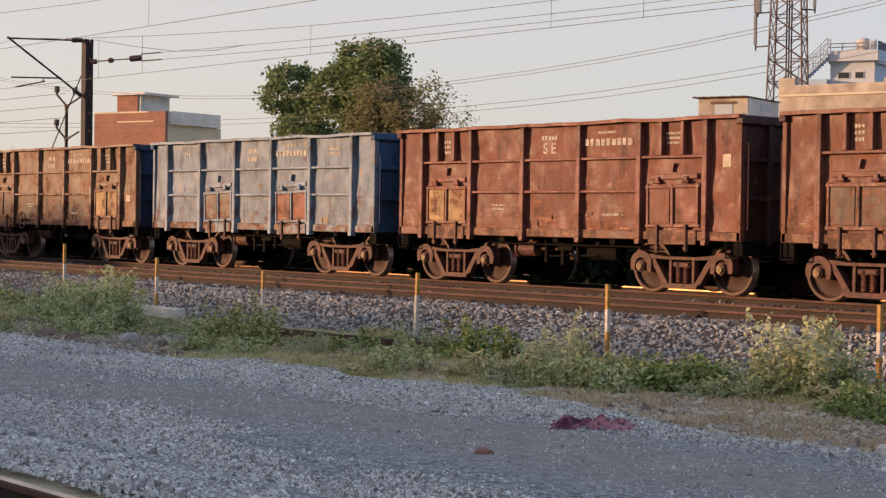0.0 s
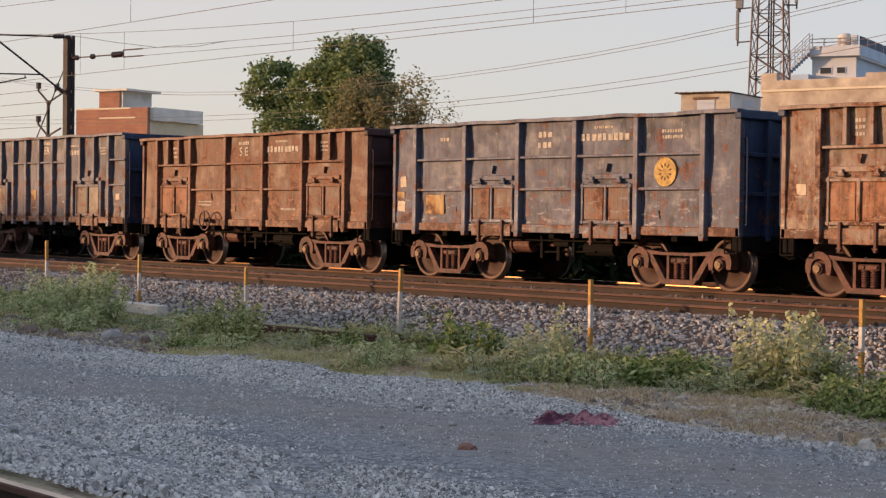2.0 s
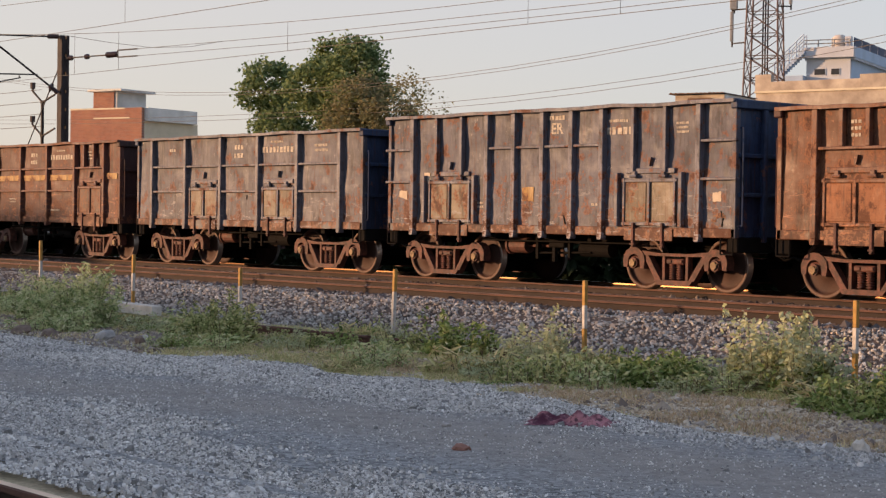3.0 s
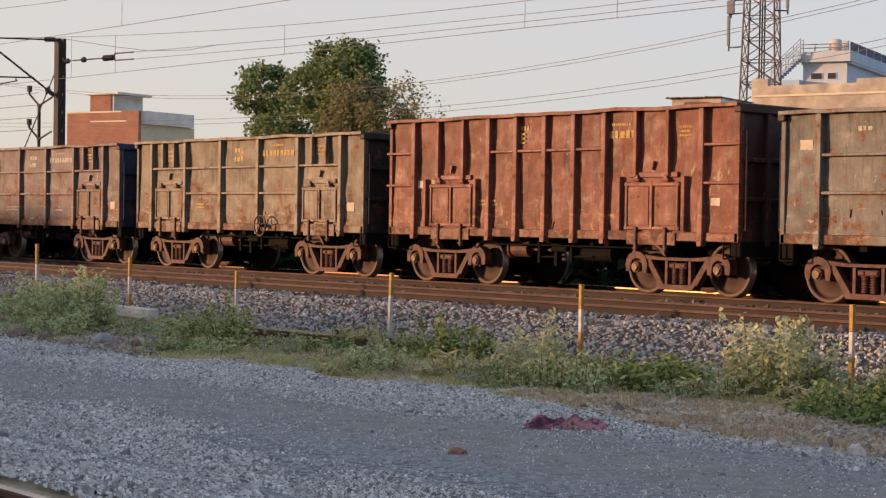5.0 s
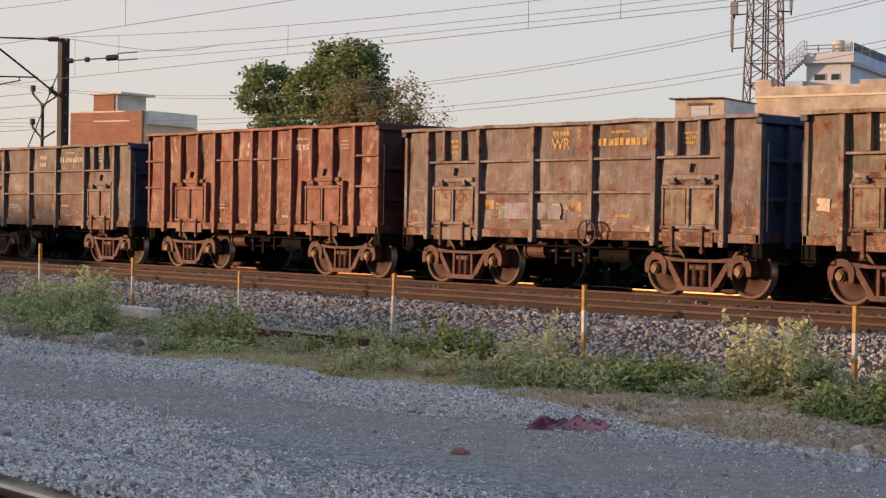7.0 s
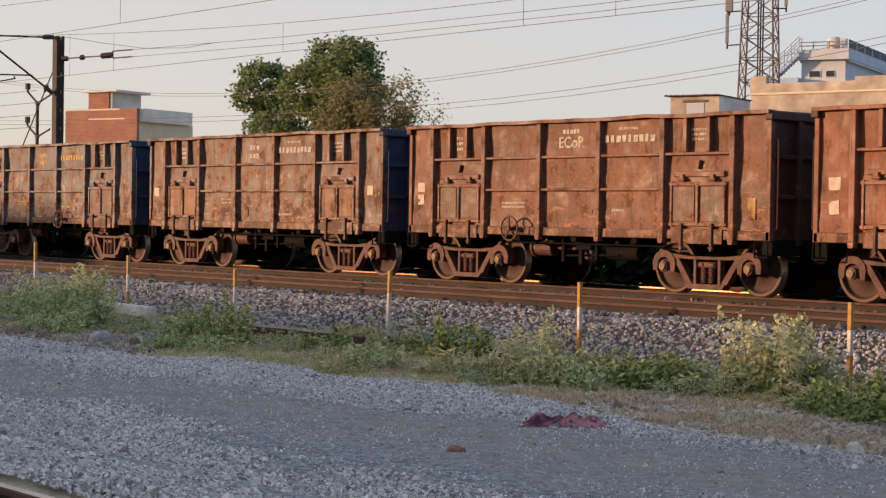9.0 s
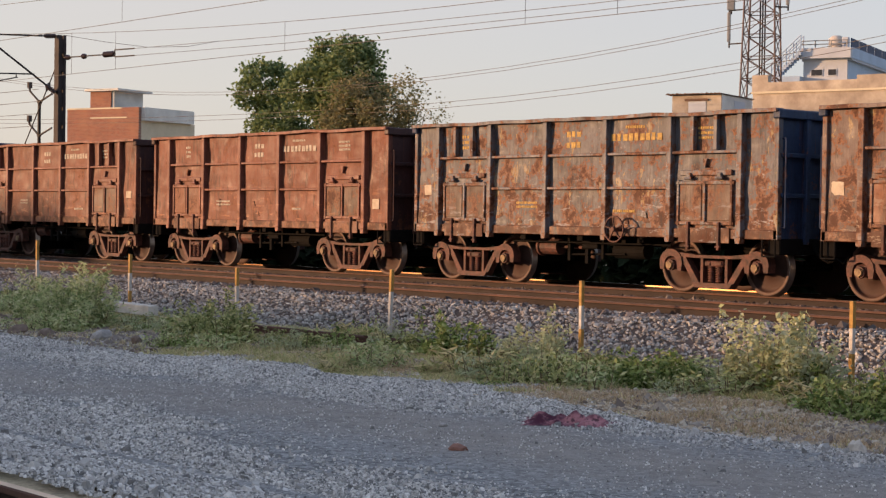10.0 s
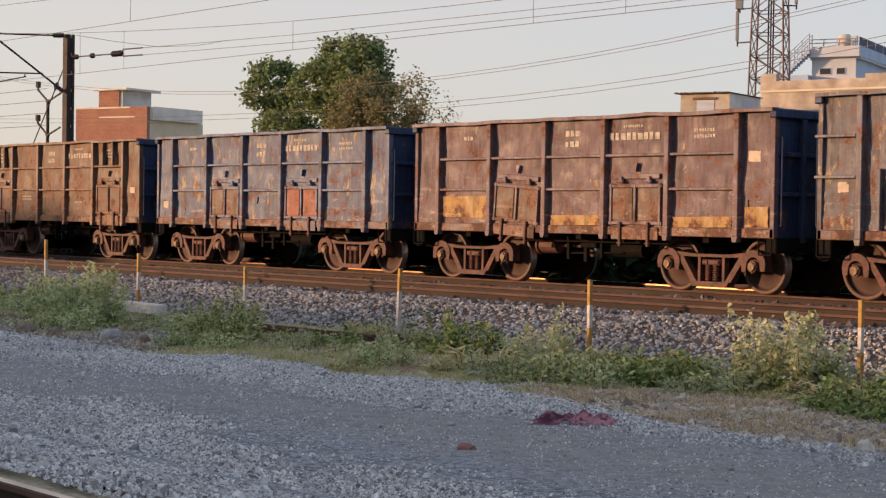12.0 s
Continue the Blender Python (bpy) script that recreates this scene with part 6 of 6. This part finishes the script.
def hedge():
    """Scrub along the far side of the line, its leaf colour darkened to stand for shade."""
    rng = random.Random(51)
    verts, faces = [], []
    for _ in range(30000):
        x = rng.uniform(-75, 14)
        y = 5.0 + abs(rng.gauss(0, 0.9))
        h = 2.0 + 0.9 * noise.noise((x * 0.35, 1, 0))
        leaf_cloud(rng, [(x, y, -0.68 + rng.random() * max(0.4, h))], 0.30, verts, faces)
    mesh_stuff("scrub_hedge", verts, faces, M_HEDGE, "scrub and weeds beyond the line, shade darkened into the leaves", "hedge")
    for x, s in ((-46.5, 0.9), (-52, 1.2)):
        rng2 = random.Random(int(-x))
        verts, faces = [], []
        for _ in range(600):
            d = Vector((rng2.gauss(0, 1), rng2.gauss(0, 1), rng2.gauss(0, 0.7)))
            leaf_cloud(rng2, [(d.x * s, d.y * s, 3.6 + d.z * s * 0.6)], 0.14, verts, faces)
        t = tagged(thing("bush", pose(x, 12, -0.65)), "dark green bush top behind the train", "bush")
        me = bpy.data.meshes.new("foliage")
        me.from_pydata(verts, [], faces)
        me.materials.append(M_TREE)
        o = new("foliage", me)
        o.parent = t
        bm = B()
        rod(bm, (0, 0, 0), (0, 0, 3.6), 0.12, 8, 0.06)
        part("trunk", bm, M_BARK, t)


hedge()


# ---- buildings beyond the track ----
def brickwork():
    n = Nodes("orange_brickwork", 0.9)
    br = n.t.nodes.new("ShaderNodeTexBrick")
    br.inputs["Color1"].default_value, br.inputs["Color2"].default_value, br.inputs["Mortar"].default_value = (0.27, 0.105, 0.065, 1), (0.20, 0.078, 0.050, 1), (0.24, 0.17, 0.14, 1)
    br.inputs["Scale"].default_value, br.inputs["Mortar Size"].default_value = 1.0, 0.008
    br.inputs["Brick Width"].default_value, br.inputs["Row Height"].default_value = 0.24, 0.085
    sep = n.t.nodes.new("ShaderNodeSeparateXYZ")
    comb = n.t.nodes.new("ShaderNodeCombineXYZ")
    n.link(n.co, sep.inputs[0])
    n.link(sep.outputs[0], comb.inputs[0])
    n.link(sep.outputs[2], comb.inputs[1])
    n.link(comb.outputs[0], br.inputs["Vector"])
    c = n.mix(n.times(n.step(n.noise(n.mapped(), 0.8, 4), 0.45, 0.65), 0.45), br.outputs["Color"], (0.34, 0.165, 0.095))
    return n.done(c)


M_BRICK = brickwork()
M_PLASTER_GREY = plain("grey_plaster", (0.56, 0.54, 0.50), 0.2, 0.8, 0.9, fine=8)
M_PLASTER_BEIGE = plain("beige_plaster", (0.52, 0.45, 0.33), 0.15, 0.8, 0.9, fine=8)
M_CREAM = plain("stained_cream_plaster", (0.38, 0.325, 0.26), 0.35, 1.3, 0.9, fine=4.5, other=(0.25, 0.20, 0.16))
# limewash dimmed and blued: the house front's shade is in the colour
M_WHITE = plain("white_limewash", (0.43, 0.45, 0.49), 0.1, 0.6, 0.85, fine=6)
M_PALE_BLUE = plain("pale_blue_wall_paint", (0.34, 0.42, 0.53), 0.12, 0.6, 0.85, fine=6)
M_DARK_GLASS = plain("dark_window_pane", (0.03, 0.03, 0.035), 0.2, 2, 0.15)
M_SHEET = plain("rusty_roof_sheet", (0.13, 0.075, 0.05), 0.35, 3, 0.8)
M_TANK = plain("tan_water_tank", (0.46, 0.40, 0.34), 0.15, 2, 0.6)
M_TANK_BLUE = plain("dark_blue_panel", (0.03, 0.045, 0.09), 0.2, 2, 0.65)


def brick_house():
    """Corner at the origin; the front runs to -x, the side runs to +y."""
    t = tagged(thing("brick_house", pose(-68.19, 30.0, -0.6, 0, 0, 18)), "raw orange brick house with grey plastered side", "house")
    z = 0.6
    bm = B()
    box(bm, -5.97, 0, 0, 0.25, 0, 7.88 + z)
    box(bm, -5.97, -5.72, 0.25, 5.4, 0, 7.88 + z)
    part("brick_wall", bm, M_BRICK, t)
    bm = B()
    box(bm, -5.98, -1.4, -0.03, 0.0, 7.80 + z, 7.90 + z)
    box(bm, -4.0, -1.0, -0.012, 0.0, 7.2 + z, 7.30 + z)
    part("cement_band", bm, M_PLASTER_BEIGE, t)
    bm = B()
    box(bm, -0.25, 0.004, 0.251, 5.4, 0, 7.05 + z)
    part("side_wall", bm, M_PLASTER_BEIGE, t)
    bm = B()
    box(bm, -0.3, 0.30, 0.26, 5.0, 7.06 + z, 7.88 + z)
    part("parapet", bm, M_PLASTER_GREY, t)
    bm = B()
    box(bm, -5.7, -0.3, 0.26, 5.3, 6.9 + z, 7.05 + z)
    part("roof", bm, M_PLASTER_GREY, t)
    bm = B()
    box(bm, -4.04, -2.33, 0.02, 2.3, 7.88 + z, 8.93 + z)
    tower = part("stair_tower", bm, M_BRICK, t)
    bm = B()
    box(bm, -2.328, -2.12, 0.1, 2.8, 7.7 + z, 8.93 + z)
    part("plastered_side", bm, M_PLASTER_GREY, tower)
    bm = B()
    box(bm, -4.3, -1.5, -0.25, 3.0, 8.931 + z, 9.07 + z)
    part("roof_slab", bm, M_PLASTER_GREY, t)
    return t


def hut():
    t = tagged(thing("roof_hut", pose(-16.48, 24.0, -0.6, 0, 0, 18)), "small cream outhouse with a rusty sheet roof", "hut")
    z = 0.6
    bm = B()
    box(bm, -1.96, 0, 0, 3.03, 0, 6.02 + z)
    part("wall", bm, M_CREAM, t)
    bm = B()
    box(bm, 0.002, 0.02, 0.02, 3.03, 0, 6.02 + z)
    part("side_wall", bm, M_PLASTER_GREY, t)
    bm = B()
    box(bm, -1.44, -0.50, -0.06, -0.002, 5.80 + z, 5.88 + z)
    part("lintel", bm, M_SHEET, t)
    bm = B()
    box(bm, -1.3, -0.6, -0.02, -0.001, 5.3 + z, 5.78 + z)
    w = part("window", bm, M_WHITE, t)
    bm = B()
    box(bm, 0.021, 0.035, 1.2, 2.3, 5.58 + z, 5.86 + z)
    part("vent_panel", bm, M_WHITE, t)
    bm = B()
    rows = []
    for i in range(53):
        x0, up = -2.15 + i * 0.0425, (0.02 if (i // 2) % 2 else 0.0) + noise.noise((i * 0.3, 0, 0)) * 0.025
        rows.append([bm.verts.new((x0, y, 6.03 + z + up + q)) for y, q in ((-0.2, 0), (3.2, 0), (3.2, 0.03), (-0.2, 0.03))])
    for p, q in zip(rows, rows[1:]):
        for k in range(4):
            bm.faces.new((p[k], p[(k + 1) % 4], q[(k + 1) % 4], q[k]))
    bmesh.ops.recalc_face_normals(bm, faces=bm.faces)
    part("roof_sheet", bm, M_SHEET, t)
    return t


def cream_building():
    t = tagged(thing("cream_building", pose(-13.51, 30.0, -0.6, 0, 0, 12)), "flat-roofed cream plastered building with stained parapet", "building")
    z = 0.6
    bm = B()
    box(bm, -5.56, 6.0, 0, 8, 0, 6.5 + z)
    part("wall", bm, M_CREAM, t)
    bm = B()
    box(bm, -5.58, -1.14, -0.03, 0.25, 6.501 + z, 6.86 + z)
    box(bm, -5.58, -4.89, -0.03, 0.25, 6.86 + z, 7.16 + z)
    part("parapet", bm, M_CREAM, t)
    bm = B()
    box(bm, -1.139, 6.0, -0.05, 0.25, 6.501 + z, 7.02 + z)
    part("parapet", bm, M_CREAM, t)
    bm = B()
    box(bm, -5.59, 6.0, -0.06, 0.0, 6.42 + z, 6.50 + z)
    part("drip_band", bm, M_PLASTER_BEIGE, t)
    return t


def white_house():
    k = 1.6
    t = tagged(thing("white_house", pose(-53.4, 82.3, -0.6, 0, 0, 22)), "white house with pale blue side and outside stair", "house")

    def h(v):
        return 1.314 + (v - 1.314) * k + 0.6

    bm = B()
    box(bm, -2.1 * k, 0, 0, 0.3, 0, h(9.11))
    part("front_wall", bm, M_WHITE, t)
    bm = B()
    box(bm, -0.3, 0.004, 0.301, 11 * k, 0, h(9.11))
    box(bm, -2.1 * k, -0.301, 0.301, 11 * k, 0, h(9.0))
    part("side_wall", bm, M_PALE_BLUE, t)
    bm = B()
    box(bm, -2.25 * k, 0.35, -0.5, 0.1, h(9.11), h(9.60))
    part("balcony_parapet", bm, M_WHITE, t)
    bm = B()
    box(bm, 0.05, 0.36, 0.101, 11 * k, h(9.12), h(9.62))
    part("side_parapet", bm, M_PALE_BLUE, t)
    bm = B()
    box(bm, -2.2 * k, 0.3, 0.11, 11 * k, h(9.02), h(9.13))
    part("roof_slab", bm, M_WHITE, t)
    for a, b in ((-1.75, -1.15), (-0.94, -0.48)):
        bm = B()
        box(bm, a * k, b * k, -0.04, 0.02, h(8.28), h(8.63))
        win = part("window", bm, M_WHITE, t)
        bm = B()
        box(bm, a * k + 0.07, b * k - 0.07, -0.06, -0.041, h(8.28) + 0.06, h(8.63) - 0.06)
        part("pane", bm, M_DARK_GLASS, win)
    bm = B()
    for x in (-2.2, -1.5, -0.75, 0.0):
        rod(bm, (x * k, -0.3, h(9.6)), (x * k, -0.3, h(9.95)), 0.05, 6)
    for zz in (9.78, 9.95):
        rod(bm, (-2.2 * k, -0.3, h(zz)), (0.1, -0.3, h(zz)), 0.04, 6)
    part("roof_railing", bm, M_ANTENNA, t)
    bm = B()
    box(bm, -0.30 * k, 0.0, 0.2, 0.6, h(9.5), h(10.12), 0.03)
    part("roof_column", bm, M_WHITE, t)
    bm = B()
    lathe(bm, [(0.35 * k, 0), (0.38 * k, 0.1), (0.38 * k, 0.7 * k), (0.2 * k, 0.85 * k)], 16, "Z", pose(-0.72 * k, 1.2, h(9.4)))
    smooth(part("water_tank", bm, M_TANK, t))
    for i in range(5):
        bm = B()
        box(bm, 0.02, 0.1, (0.5 + i * 1.6) * k, (1.9 + i * 1.6) * k, h(9.65), h(10.1), 0.02)
        part("solar_panel", bm, M_TANK_BLUE, t)
    # outside stair with rails, rising to the roof
    for i in range(12):
        f = i / 12
        x = -3.5 * k + f * 1.4 * k
        bm = B()
        box(bm, x, x + 0.22, -0.9, 0.0, h(8.28) + f * 1.3 * k - 0.35, h(8.28) + f * 1.3 * k)
        part("step", bm, M_PALE_BLUE, t)
    bm = B()
    for y in (-0.9, -0.1):
        for dz in (0.5, 1.0):
            rod(bm, (-3.5 * k, y, h(8.28) + dz), (-2.1 * k, y, h(8.28) + 1.3 * k + dz), 0.05, 6)
        for i in range(5):
            f = i / 4
            rod(bm, (-3.5 * k + f * 1.4 * k, y, h(8.28) + f * 1.3 * k - 0.2), (-3.5 * k + f * 1.4 * k, y, h(8.28) + f * 1.3 * k + 1.0), 0.05, 6)
    part("stair_railing", bm, M_PALE_BLUE, t)
    bm = B()
    box(bm, -3.9 * k, -2.1 * k, -1.0, 6, 0, h(8.26))
    part("annexe", bm, M_PALE_BLUE, t)
    return t


def tower():
    t = tagged(thing("telecom_tower", pose(-37.2, 52.0, -0.6, 0, 0, 28)), "steel lattice telecom tower with antenna panels", "tower")
    H = 20.0

    def half(z):
        return 1.22 - 0.0255 * z

    for sx in (-1, 1):
        for sy in (-1, 1):
            bm = B()
            rod(bm, (sx * half(0), sy * half(0), 0), (sx * half(H), sy * half(H), H), 0.055, 6)
            part("leg", bm, M_TOWER, t)
    z = 0.0
    step = 1.25
    while z < H - step:
        a, b = half(z), half(z + step)
        for s in (-1, 1):
            for p, q in (((-a, s * a, z), (b, s * b, z + step)), ((a, s * a, z), (-b, s * b, z + step)), ((s * a, -a, z), (s * b, b, z + step)),
                         ((s * a, a, z), (s * b, -b, z + step)), ((-a, s * a, z), (a, s * a, z)), ((s * a, -a, z), (s * a, a, z))):
                part("brace", rod(B(), p, q, 0.03, 5), M_TOWER, t)
        z += step
    bm = B()
    for i in range(3):
        rod(bm, (-0.12 + i * 0.14, 0.1, 0.3), (-0.12 + i * 0.14, 0.1, H), 0.045, 6)
    part("cable_run", bm, M_MAST, t)
    for x, zz, hh, box_w in ((-1.75, 12.0, 1.9, 0.0), (-1.65, 13.9, 0.75, 0.42), (1.55, 14.0, 1.3, 0.0)):
        bm = B()
        rod(bm, (x, -0.5, zz - 0.2), (x, -0.5, zz + hh + 0.15), 0.05, 6)
        s = 1 if x > 0 else -1
        for q in (zz, zz + hh):
            rod(bm, (x, -0.5, q), (s * half(q), -half(q), q), 0.04, 6)
        br = part("antenna_bracket", bm, M_MAST, t)
        bm = B()
        if box_w:
            box(bm, x - box_w / 2, x + box_w / 2, -0.75, -0.5, zz, zz + hh, 0.03)
        else:
            box(bm, x - 0.09, x + 0.09, -0.72, -0.55, zz + 0.1, zz + hh - 0.1, 0.03)
        part("antenna_panel", bm, M_ANTENNA, br)
    return t


brick_house()
hut()
cream_building()
white_house()
tower()


motions()
